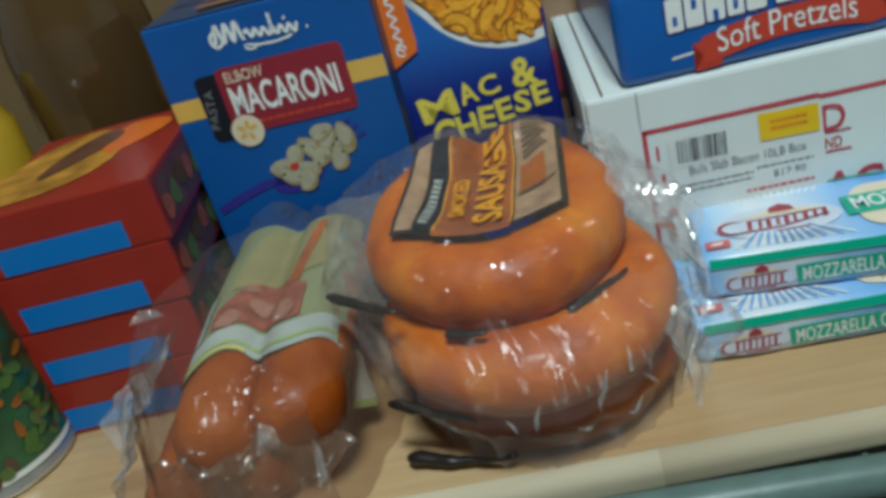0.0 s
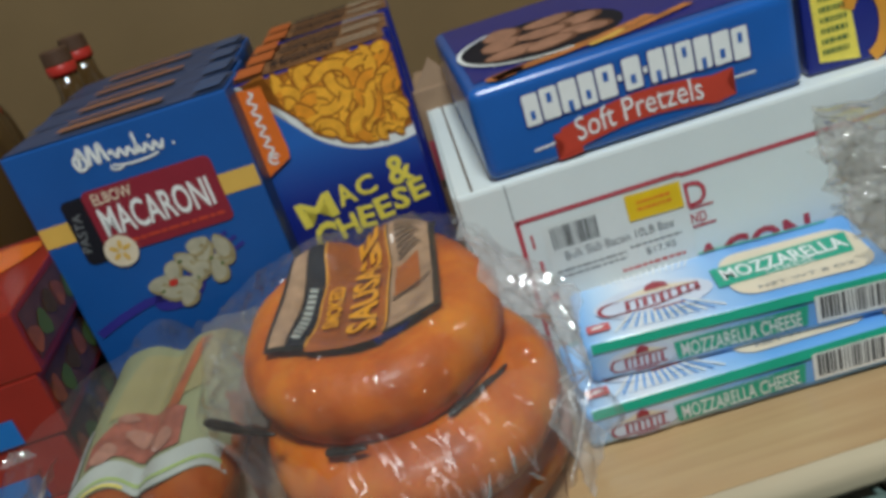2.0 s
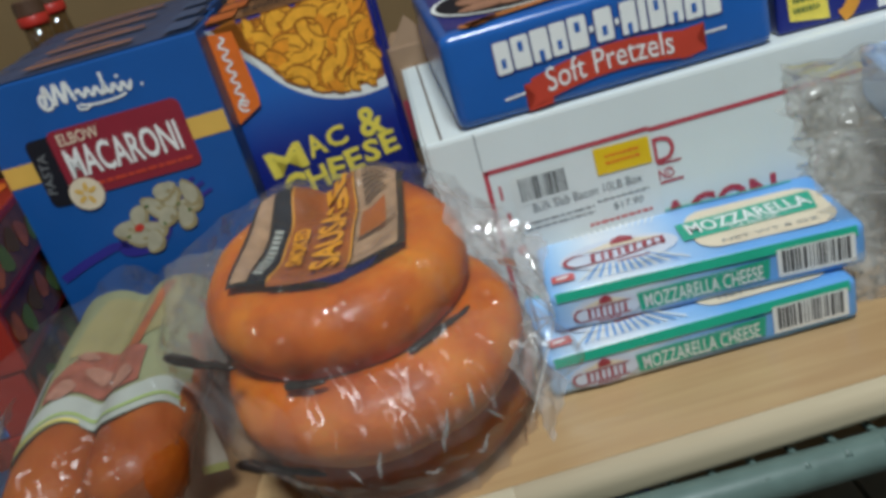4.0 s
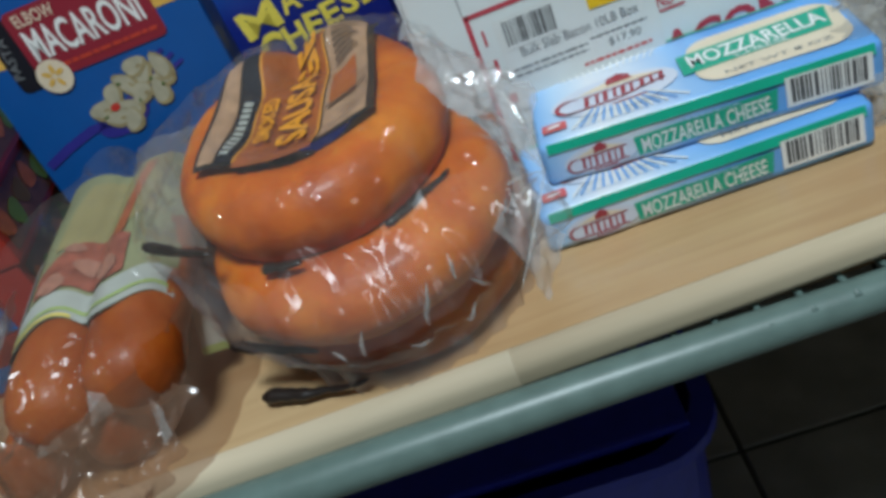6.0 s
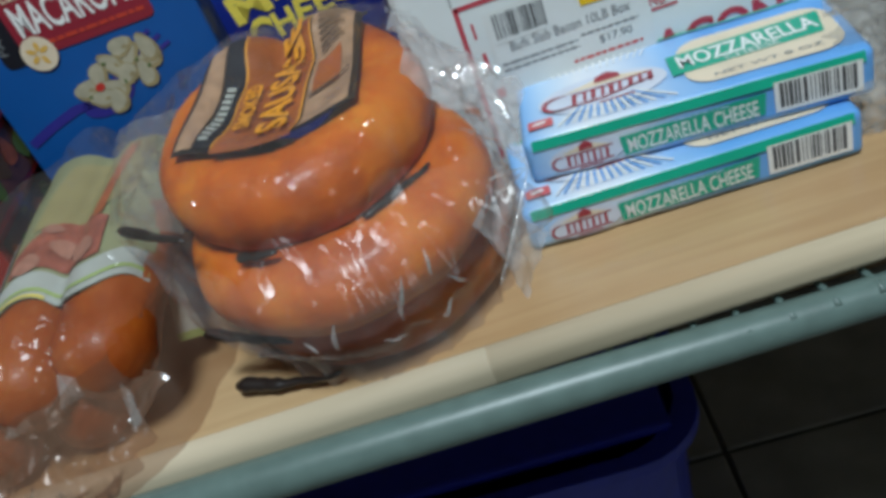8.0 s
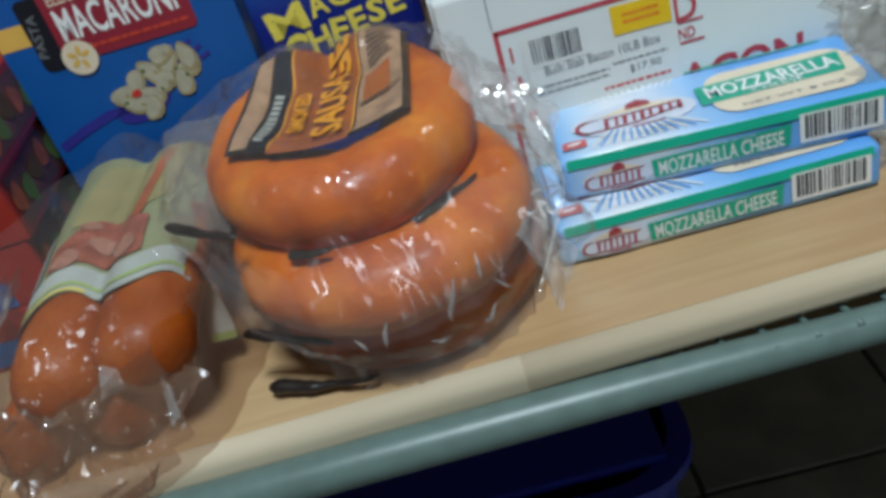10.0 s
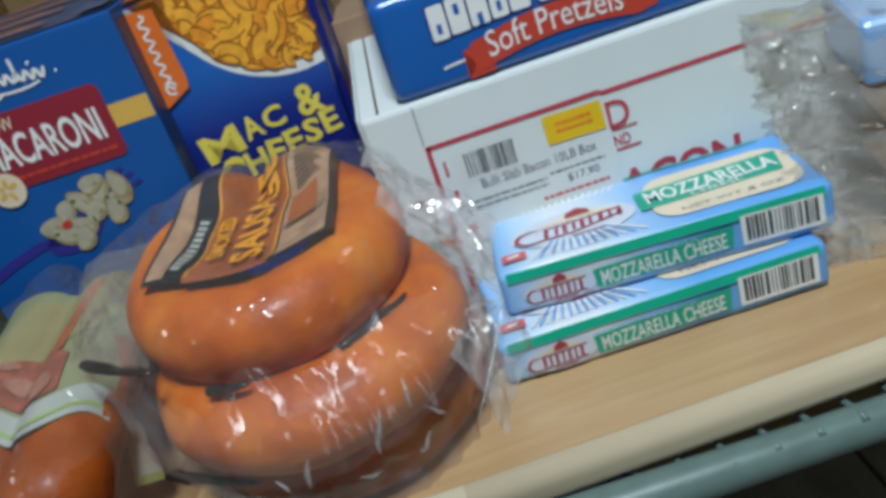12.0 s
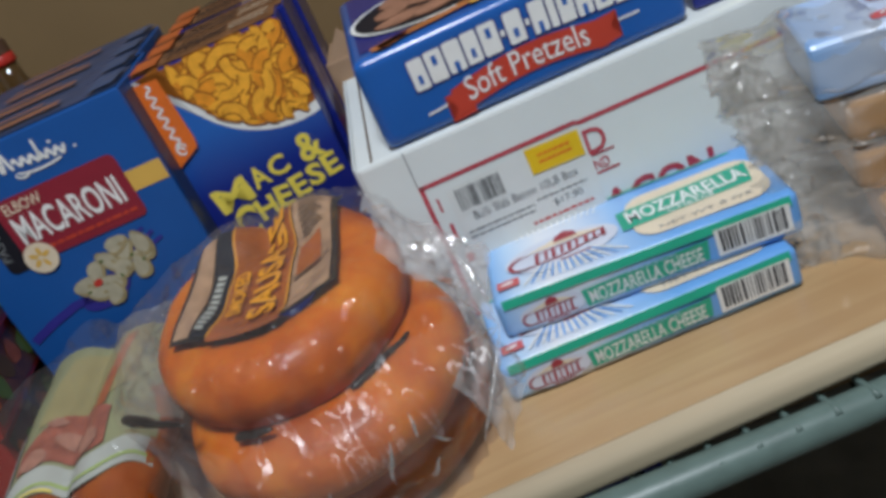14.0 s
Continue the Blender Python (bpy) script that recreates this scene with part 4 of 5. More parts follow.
RA, RB, RCX, RCY, RZ, RR, RLIFT, RTILT = 0.0415, 0.0540, -0.0820, 0.0270, 0.0838, 0.0202, 0.010, 0.030
s3 = ring_sausage("ring_sausage", -0.0710, 0.0240, 0.0182, 0.0490, 0.0560, 0.0190, "smoked ring sausage at the bottom of the stack", 1.0, 0.001)
s2 = ring_sausage("ring_sausage", -0.0735, 0.0060, 0.0530, 0.0485, 0.0540, 0.0202, "smoked ring sausage in the middle of the stack", 4.0, 0.001)
s1 = ring_sausage("ring_sausage", RCX, RCY, RZ, RA, RB, RR, "smoked ring sausage with printed brown label", 7.0, RLIFT, RTILT)


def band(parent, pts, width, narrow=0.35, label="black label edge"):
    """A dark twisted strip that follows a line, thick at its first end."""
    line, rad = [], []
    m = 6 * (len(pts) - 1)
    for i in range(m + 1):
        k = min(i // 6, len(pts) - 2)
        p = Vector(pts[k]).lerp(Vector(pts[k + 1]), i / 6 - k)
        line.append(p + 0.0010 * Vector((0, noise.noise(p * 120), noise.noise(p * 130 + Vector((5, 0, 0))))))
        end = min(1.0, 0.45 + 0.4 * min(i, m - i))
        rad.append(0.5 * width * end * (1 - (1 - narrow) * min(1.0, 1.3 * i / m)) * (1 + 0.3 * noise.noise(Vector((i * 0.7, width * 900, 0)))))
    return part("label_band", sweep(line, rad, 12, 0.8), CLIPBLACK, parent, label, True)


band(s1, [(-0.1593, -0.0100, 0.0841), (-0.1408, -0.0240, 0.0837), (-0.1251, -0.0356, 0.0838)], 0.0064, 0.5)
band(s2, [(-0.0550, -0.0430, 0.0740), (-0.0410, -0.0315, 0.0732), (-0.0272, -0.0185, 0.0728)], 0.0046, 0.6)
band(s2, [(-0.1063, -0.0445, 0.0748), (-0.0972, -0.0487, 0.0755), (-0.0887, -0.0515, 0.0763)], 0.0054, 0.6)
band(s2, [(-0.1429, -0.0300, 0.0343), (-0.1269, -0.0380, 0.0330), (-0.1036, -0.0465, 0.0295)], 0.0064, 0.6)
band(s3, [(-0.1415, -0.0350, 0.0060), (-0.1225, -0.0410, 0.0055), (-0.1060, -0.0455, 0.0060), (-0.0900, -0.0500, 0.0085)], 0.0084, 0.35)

# printed label draped over the top ring


RING_LINE = np.array([(p.x, p.y, p.z - (p.x - RCX) * RTILT) for p in ring_path(RCX, RCY, RZ, RA, RB, RLIFT, 150)])
RING_WIDE = np.array([RR * min(1.0, 0.45 + 0.8 * math.sqrt(min(i, 150 - i) / 14)) * 1.085 for i in range(151)])


def ring_height(x, y):
    """Top of the upper ring over a place of the plan, or of the sagging middle."""
    d2 = RING_WIDE ** 2 - (RING_LINE[:, 0] - x) ** 2 - (RING_LINE[:, 1] - y) ** 2
    top = np.where(d2 > 0, RING_LINE[:, 2] + 0.95 * np.sqrt(np.maximum(d2, 0)), 0.0).max()
    notch = 0.013 * math.exp(-((x + 0.078) / 0.012) ** 2) * min(1.0, max(0.0, (y - 0.045) / 0.03))
    return max(float(top), RZ + 0.0170 - notch + 0.0016 * noise.noise(Vector((x, y, 0)) * 40))


LA, LB, LE, LG = Vector((-0.1250, -0.0055)), Vector((-0.1150, 0.0700)), Vector((-0.0455, -0.0010)), Vector((-0.0405, 0.0860))


def label_at(u, v, lift):
    lo, hi = LA.lerp(LE, u), LB.lerp(LG, u)
    lo.y += -0.0190 * math.sin(math.pi * min(1.0, u * 0.78 + 0.06)) ** 1.3
    hi.y += 0.004 * math.sin(math.pi * u)
    p = lo.lerp(hi, v)
    z = sum(ring_height(p.x + a, p.y + b) for a in (-0.004, 0, 0.004) for b in (-0.004, 0, 0.004)) / 9
    z = max(z, ring_height(p.x, p.y))
    return Vector((p.x, p.y, z + 0.0022 + lift))


ring_label = part("label_border", sheet(36, 40, lambda u, v: label_at(u, v, 0.0)), CLIPBLACK, s1, "black-edged printed label", True)
part("label_left_tan", sheet(6, 36, lambda u, v: label_at(0.03 + 0.10 * u, 0.03 + 0.94 * v, 0.0006)), SAUSTAN, ring_label, "", True)
part("label_black_bar", sheet(6, 40, lambda u, v: label_at(0.145 + 0.095 * u, 0.02 + 0.96 * v, 0.0008)), BLACK, ring_label, "", True)
for k in range(10):
    part("label_white_bar", sheet(5, 4, lambda u, v, k=k: label_at(0.168 + 0.050 * u, 0.07 + 0.058 * k + 0.038 * v, 0.0022)), LABELWHITE, ring_label, "", True)
part("label_brown", sheet(18, 38, lambda u, v: label_at(0.255 + 0.42 * u, -0.035 + 1.03 * v, 0.0009)), SAUSLABEL, ring_label, "", True)
part("label_gold_line", sheet(2, 36, lambda u, v: label_at(0.668 + 0.012 * u, 0.0 + 0.99 * v, 0.0012)), GOLD, ring_label, "", True)
part("label_gold_line", sheet(2, 36, lambda u, v: label_at(0.252 + 0.012 * u, 0.0 + 0.99 * v, 0.0012)), GOLD, ring_label, "", True)
part("label_right_tan", sheet(12, 36, lambda u, v: label_at(0.69 + 0.27 * u, 0.02 + 0.95 * v, 0.0008)), SAUSTAN, ring_label, "", True)
part("label_box_picture", sheet(6, 10, lambda u, v: label_at(0.72 + 0.16 * u, 0.30 + 0.30 * v, 0.0013)), SAUSLABEL, ring_label, "", True)


def label_words(words, u0, u1, v0, v1, mat):
    def place(a, b, d):
        return label_at(u0 + (u1 - u0) * (1 - b), v0 + (v1 - v0) * a, d)
    lettering("label_word", words, mat, ring_label, place, 0, 0, 1, 1, 0.0032, bold=0.03)


label_words("SMOKED", 0.31, 0.41, 0.17, 0.56, GOLD)
label_words("SAUSAGE", 0.46, 0.63, 0.07, 0.92, GOLD)
for k in range(9):
    part("label_print", sheet(8, 2, lambda u, v, k=k: label_at(0.74 + (0.17 - 0.02 * (k % 3)) * u, 0.64 + 0.032 * k + 0.012 * v, 0.0022)), CARDEDGE, ring_label, "", True)
part("label_box_edge", sheet(10, 2, lambda u, v: label_at(0.71 + 0.24 * u, 0.27 + 0.02 * v + 0.05 * u, 0.0022)), CARDEDGE, ring_label, "", True)

# ---------------------------------------------------------------- film round the ring sausages
PROFILE = (
    (0.98, 0.0008, -0.070, 0.027), (1.00, 0.009, -0.070, 0.027), (1.02, 0.018, -0.070, 0.026), (1.04, 0.027, -0.071, 0.021), (1.065, 0.036, -0.072, 0.014),
    (1.085, 0.046, -0.0735, 0.008), (1.085, 0.056, -0.0742, 0.008), (1.065, 0.066, -0.0750, 0.010), (1.02, 0.0725, -0.079, 0.017), (1.06, 0.077, -0.084, 0.026),
    (1.09, 0.086, -0.086, 0.030), (1.06, 0.097, -0.086, 0.030), (0.95, 0.1065, -0.086, 0.030), (0.74, 0.1065, -0.086, 0.030), (0.58, 0.107, -0.086, 0.030), (0.42, 0.103, -0.086, 0.030), (0.22, 0.100, -0.086, 0.030), (0.02, 0.0995, -0.086, 0.030))
TOP_FROM = 0.66


def along(profile, t):
    k = t * (len(profile) - 1)
    i = min(int(k), len(profile) - 2)
    f = k - i
    return [a + (b - a) * f for a, b in zip(profile[i], profile[i + 1])]


def ring_film(u, v):
    th = 2 * math.pi * u
    k, z, cx, cy = along(PROFILE, v)
    deg = math.degrees(th)
    ax_, by_ = 0.0690, 0.0800
    pleat = 0.0032 * noise.noise(Vector((3.0 * math.cos(th * 3), 3.0 * math.sin(th * 3), z * 14))) + 0.0014 * noise.noise(Vector((14 * math.cos(th * 2), 14 * math.sin(th * 2), z * 30)))
    fold = abs(noise.noise(Vector((6 * math.cos(th * 2), 6 * math.sin(th * 2), z * 7)))) - 0.2
    pleat += 0.006 * fold * max(0.0, 1 - z / 0.060)
    side = 1 if v < TOP_FROM else 0.3
    x, y = cx + (ax_ * k + pleat * side) * math.cos(th), cy + (by_ * k + pleat * side) * math.sin(th)
    wrap = lambda c: (deg - c + 180) % 360 - 180
    fin = math.exp(-(wrap(-28) / 8) ** 2) * math.exp(-((z - 0.052) / 0.020) ** 2) * 0.022 + math.exp(-(wrap(-8) / 9) ** 2) * math.exp(-((z - 0.088) / 0.016) ** 2) * (0.016 if v < TOP_FROM else 0.0)
    fin += math.exp(-(wrap(205) / 12) ** 2) * math.exp(-((z - 0.080) / 0.02) ** 2) * (0.010 if v < TOP_FROM else 0.0)
    x, y = x + fin * math.cos(th), y + fin * math.sin(th)
    if v > TOP_FROM:
        z = max(z, ring_height(x, y) + 0.0052) + 0.0012 * noise.noise(Vector((x, y, 3)) * 120)
    if z < 0.014:
        y = max(y, -0.0655 - 0.001 * math.sin(th * 40))
    return Vector((x, y, max(z, 0.0008)))


def seam(u):
    return 0.55 + 0.16 * noise.noise(Vector((2.2 * math.cos(2 * math.pi * u), 2.2 * math.sin(2 * math.pi * u), 4.4)))


wrap1 = thing("plastic_wrap", pose(0, 0, 0), "clear wrinkled plastic wrap round the stacked ring sausages", "plastic wrap")
part("film_top", sheet(120, 26, lambda u, v: ring_film(u, seam(u) + (1 - seam(u)) * v)), FILM, wrap1, smooth=True)
part("film_skirt", sheet(170, 34, lambda u, v: ring_film(u, seam(u) * (0.40 + 0.60 * v))), FILM_SIDE, wrap1, smooth=True)
# Same skirt lower down, with painted haze in its milkier material.
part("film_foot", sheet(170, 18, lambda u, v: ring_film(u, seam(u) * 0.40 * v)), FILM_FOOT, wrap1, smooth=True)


def crease(points, r, parent, name="film_glint_crease"):
    """A thin fold of film that stands up along a curve."""
    pts = [Vector(p) for p in points]
    line = []
    for i in range(25):
        k = min(i * (len(pts) - 1) // 24, len(pts) - 2)
        t = i * (len(pts) - 1) / 24 - k
        a, b, c, d = pts[max(k - 1, 0)], pts[k], pts[k + 1], pts[min(k + 2, len(pts) - 1)]
        p = 0.5 * (2 * b + (c - a) * t + (2 * a - 5 * b + 4 * c - d) * t * t + (3 * b - a - 3 * c + d) * t ** 3)
        line.append(p + 0.0006 * Vector((noise.noise(p * 150), noise.noise(p * 150 + Vector((9, 0, 0))), 0)))
    return part(name, sweep(line, [r * math.sin(math.pi * (i + 0.4) / 25) + 0.00008 for i in range(25)], 8), FILM_GLINT_CREASE, parent, smooth=True)


def skirt_glint(deg, v0, v1, lean, r):
    """Ridge added for a glint, at an angle round the stack, between two heights."""
    pts = []
    for i in range(6):
        u = ((deg + lean * (i / 5) ** 1.6) % 360) / 360
        p = ring_film(u, seam(u) * (v0 + (v1 - v0) * i / 5))
        out = Vector((math.cos(2 * math.pi * u), math.sin(2 * math.pi * u), 0))
        pts.append(p + out * 0.0008)
    return crease(pts, 0.75 * r, wrap1)


# Short ridges that stand in for specular strokes on the skirt.
for deg, v0, v1, lean, r in ((262, 0.52, 0.61, -2, 0.0007), (268, 0.48, 0.62, 3, 0.0012), (283, 0.34, 0.46, -4, 0.0010), (288, 0.54, 0.72, 5, 0.0013), (295, 0.32, 0.42, 7, 0.0011), (301, 0.60, 0.68, 2, 0.0010), (309, 0.42, 0.54, -4, 0.0008), (240, 0.46, 0.54, 2, 0.0007)):
    skirt_glint(deg, v0, v1, lean, r)


def glint_fold(parent, mid, wide, tall, lean, seed):
    """A small stiff crumpled film fold, added and tilted back to catch a glint."""
    mid = Vector(mid)
    c, s_ = math.cos(radians(lean)), math.sin(radians(lean))

    def f(u, v):
        a, b = (u - 0.5) * wide * (1 - 0.5 * v), (v - 0.5) * tall * (1 - 0.4 * u)
        p = mid + Vector((a, b * c, b * s_))
        lift = 0.0016 * noise.noise(Vector((u * 3, v * 2, seed))) + 0.0005 * noise.noise(Vector((u * 9, v * 7, seed)))
        return p + Vector((0, -s_, c)) * lift
    return part("glint_fold", sheet(18, 12, f), FILM_GLINT_CREASE, parent, smooth=True)


glint_fold(wrap1, (-0.0010, 0.030, 0.0815), 0.026, 0.011, 45, 3.0)
glint_fold(wrap1, (-0.0140, 0.026, 0.0880), 0.016, 0.006, 45, 8.0)
TIP = (0.0095, 0.000, 0.0460)
for end, mid in (((-0.030, -0.035, 0.056), (-0.008, -0.014, 0.054)), ((-0.020, 0.010, 0.096), (-0.002, 0.008, 0.074)), ((-0.016, -0.040, 0.020), (-0.001, -0.016, 0.034)), ((-0.004, 0.040, 0.086), (0.006, 0.022, 0.066)), ((-0.040, -0.046, 0.042), (-0.014, -0.022, 0.046)), ((-0.012, 0.000, 0.074), (0.000, 0.002, 0.060))):
    crease((end, mid, TIP), 0.0006, wrap1)


def fin_sheet(p0, p1, p2, p3, amp, freq, seed):
    p0, p1, p2, p3 = map(Vector, (p0, p1, p2, p3))
    nrm = (p1 - p0).cross(p2 - p0).normalized()

    def f(u, v):
        p = p0.lerp(p1, u).lerp(p3.lerp(p2, u), v)
        return p + nrm * amp * (noise.noise(p * freq + Vector((seed, 0, 0))) + 0.5 * noise.noise(p * freq * 2.7))
    return f


part("film_corner", sheet(40, 40, fin_sheet((-0.032, 0.080, 0.104), (-0.026, 0.010, 0.103), (0.010, -0.010, 0.056), (0.016, 0.050, 0.058), 0.007, 60, 2)), FILM_SOFT, wrap1, smooth=True)
part("film_corner", sheet(22, 26, fin_sheet((-0.008, 0.030, 0.058), (-0.018, -0.038, 0.056), (-0.006, -0.034, 0.004), (0.010, 0.012, 0.010), 0.005, 70, 5)), FILM_SOFT, wrap1, smooth=True)
part("film_corner", sheet(20, 20, fin_sheet((-0.1330, 0.050, 0.104), (-0.1340, -0.015, 0.077), (-0.1590, -0.008, 0.084), (-0.1620, 0.045, 0.107), 0.004, 60, 9)), FILM_VEIL, wrap1, smooth=True)

# ---------------------------------------------------------------- thick link sausages in a bag


def link(name, a, b, r, label, seed, sag=0.004):
    a, b = Vector(a), Vector(b)
    n = 26
    path, rad = [], []
    for i in range(n + 1):
        t = i / n
        p = a.lerp(b, t)
        p.z += sag * math.sin(math.pi * t)
        path.append(p)
        e = min(t, 1 - t) * (b - a).length / r
        rad.append(r * (math.sqrt(max(0.0, 1 - (1 - min(e, 1)) ** 2)) * 0.96 + 0.04) * (1 + 0.015 * math.sin(i + seed)))
    ob = thing(name, pose(0, 0, 0), label, "sausage", "link sausages")
    part("sausage", sweep(path, rad, 26, 0.97, 0.06, seed), LINKSKIN, ob, smooth=True)
    return ob


UP_L, UP_R = ((-0.2205, -0.060, 0.040), (-0.2130, 0.094, 0.060), 0.0210), ((-0.1830, -0.056, 0.042), (-0.1770, 0.094, 0.058), 0.0212)
k1 = link("link_sausage", *UP_L, "thick reddish-brown link sausage with paper label", 2.0)
k2 = link("link_sausage", *UP_R, "thick reddish-brown link sausage beside its twin", 5.0)
link("link_sausage", (-0.206, -0.052, 0.0165), (-0.212, 0.085, 0.0190), 0.0160, "thick reddish-brown link sausage under the others", 8.0, 0)
link("link_sausage", (-0.248, -0.060, 0.0165), (-0.250, 0.085, 0.0190), 0.0160, "thick reddish-brown link sausage under the others", 11.0, 0)


def links_height(x, y):
    z = 0.0
    for a, b, r in (UP_L, UP_R):
        t = min(max((y - a[1]) / (b[1] - a[1]), 0), 1)
        cx, cz = a[0] + (b[0] - a[0]) * t, a[2] + (b[2] - a[2]) * t + 0.004 * math.sin(math.pi * t)
        d = abs(x - cx)
        if d < r:
            z = max(z, cz + 0.97 * math.sqrt(r * r - d * d))
        else:
            z = max(z, cz - (d - r) * 1.5)
    return z


def paper(u, v, lift):
    xl, xr = -0.2590 + 0.0190 * v - 0.007 * math.sin(math.pi * v), -0.1610 + 0.0025 * v
    x = xl + (xr - xl) * u
    y = -0.016 + 0.104 * v - 0.010 * math.sin(u * math.pi * 2) ** 2 * (1 - v) + 0.004 * u
    z = sum(links_height(x + k, y) for k in (-0.003, -0.0015, 0, 0.0015, 0.003)) / 5
    return Vector((x, y, z + 0.0014 + lift + 0.0008 * noise.noise(Vector((x, y, 0)) * 60)))


link_label = part("label", sheet(44, 30, lambda u, v: paper(u, v, 0)), LABELPAPER, k1, "pale green and cream printed paper label", True)
part("label_foot", sheet(44, 4, lambda u, v: paper(u, 0.0 + 0.15 * v, 0.0006)), LABELWHITE, link_label, "", True)
part("label_green_line", sheet(44, 2, lambda u, v: paper(u, 0.035 + 0.020 * v, 0.0011)), LABELGREEN, link_label, "", True)
part("label_yellow_line", sheet(22, 2, lambda u, v: paper(u * 0.55, 0.0 + 0.018 * v, 0.0011)), LABELYELLOW, link_label, "", True)
part("label_barcode_ground", sheet(12, 8, lambda u, v: paper(0.06 + 0.26 * u, 0.16 + 0.30 * v, 0.0010)), LABELWHITE, link_label, "", True)
for i in range(7):
    part("barcode_bar", sheet(10, 1, lambda u, v, i=i: paper(0.08 + 0.18 * u, 0.22 + 0.026 * i + 0.012 * v, 0.0015)), GREYINK, link_label, "", True)
part("meat_picture", sheet(16, 12, lambda u, v: paper(0.36 + 0.46 * u, 0.17 + (0.24 + 0.12 * u) * v * (0.6 + 0.4 * math.sin(math.pi * u)), 0.0010)), MEATINK, link_label, "", True)
for i, (u0, v0, du, dv) in enumerate(((0.38, 0.20, 0.12, 0.12), (0.52, 0.30, 0.14, 0.10), (0.66, 0.24, 0.12, 0.14), (0.46, 0.40, 0.10, 0.06))):
    part("meat_slice", sheet(6, 6, lambda u, v, u0=u0, v0=v0, du=du, dv=dv: paper(u0 + du * u, v0 + dv * (v - 0.5) * math.sin(math.pi * (0.08 + 0.84 * u)), 0.0014 + 0.0001 * i)), MEATPINK, link_label, "", True)
part("sausage_picture", sheet(6, 16, lambda u, v: paper(0.70 + 0.07 * u + 0.05 * v, 0.44 + 0.50 * v, 0.0011)), PRETZEL, link_label, "", True)
part("label_panel", sheet(16, 16, lambda u, v: paper(0.40 + 0.50 * u, 0.42 + 0.10 * u + 0.48 * v, 0.0007)), LABELCREAM, link_label, "", True)
tail = part("label_tail", sheet(8, 8, fin_sheet((-0.1660, 0.012, 0.048), (-0.1580, 0.004, 0.040), (-0.1560, -0.004, 0.020), (-0.1680, -0.006, 0.022), 0.001, 50, 4)), LABELWHITE, k2, "white label tail with green edge", True)
part("label_tail_edge", sheet(6, 2, fin_sheet((-0.1680, -0.0066, 0.0225), (-0.1560, -0.0046, 0.0205), (-0.1562, -0.0056, 0.0165), (-0.1680, -0.0076, 0.0185), 0.0006, 50, 4)), LABELGREEN, tail, "", True)


LPROF = ((1.10, 0.0010), (1.08, 0.012), (1.05, 0.026), (1.02, 0.040), (1.0, 0.055), (0.93, 0.068), (0.80, 0.080), (0.55, 0.084), (0.28, 0.080), (0.02, 0.078))


def link_film(u, v):
    th = 2 * math.pi * u
    k, z = along(LPROF, v)
    pleat = 0.006 * noise.noise(Vector((2.5 * math.cos(th * 2), 2.5 * math.sin(th * 2), z * 16 + 7))) + 0.0025 * noise.noise(Vector((8 * math.cos(th * 2), 8 * math.sin(th * 2), z * 45)))
    x = -0.212 + (0.060 * k + pleat) * math.cos(th)
    y = 0.022 + (0.098 * k + pleat) * math.sin(th)
    if v > 0.45:
        z = max(min(z, 0.3), links_height(x, y) + 0.003) + 0.0015 * noise.noise(Vector((x, y, 9)) * 110)
    return Vector((x, y, max(z, 0.0010)))


wrap2 = thing("plastic_bag", pose(0, 0, 0), "clear wrinkled plastic bag round the link sausages", "plastic bag")
part("film_top", sheet(110, 26, lambda u, v: link_film(u, 0.45 + 0.55 * v)), FILM_THIN, wrap2, smooth=True)
part("film_skirt", sheet(130, 26, lambda u, v: link_film(u, 0.45 * v)), FILM_JUICY, wrap2, smooth=True)


def bag_mouth(u, v):
    ragged = 0.016 * noise.noise(Vector((u * 3, v * 5, 2))) + 0.006 * noise.noise(Vector((u * 8, v * 12, 4)))
    x = -0.268 + (0.112 - 0.030 * v) * u + ragged * (0.3 + 0.7 * v)
    y = -0.050 - (0.036 + 0.016 * math.sin(math.pi * u)) * v + 0.006 * noise.noise(Vector((u * 9, v * 4, 1)))
    z = 0.034 - 0.026 * v + 0.014 * math.sin(math.pi * u) * (1 - v) + 0.009 * noise.noise(Vector((u * 10, v * 3, 5))) + 0.004 * noise.noise(Vector((u * 26, v * 7, 8)))
    return Vector((x, y, max(z, 0.0012)))


part("bag_mouth", sheet(50, 26, bag_mouth), FILM_JUICY, wrap2, smooth=True)
part("bag_side", sheet(26, 30, fin_sheet((-0.262, 0.085, 0.060), (-0.262, -0.030, 0.052), (-0.292, -0.030, 0.006), (-0.325, 0.045, 0.012), 0.009, 42, 3)), FILM_SOFT, wrap2, smooth=True)

# Folds added on the links' bag only to give bright glints.
for mid, wide, tall, lean, seed in (((-0.1900, -0.0590, 0.0500), 0.012, 0.014, 50, 2.0), ((-0.2190, -0.0600, 0.0400), 0.014, 0.008, 40, 5.0), ((-0.2050, -0.0580, 0.0380), 0.008, 0.010, 50, 6.0), ((-0.2680, 0.0300, 0.0730), 0.020, 0.007, 45, 7.0), ((-0.1720, -0.0600, 0.0330), 0.005, 0.022, 60, 9.0)):
    glint_fold(wrap2, mid, wide, tall, lean, seed)

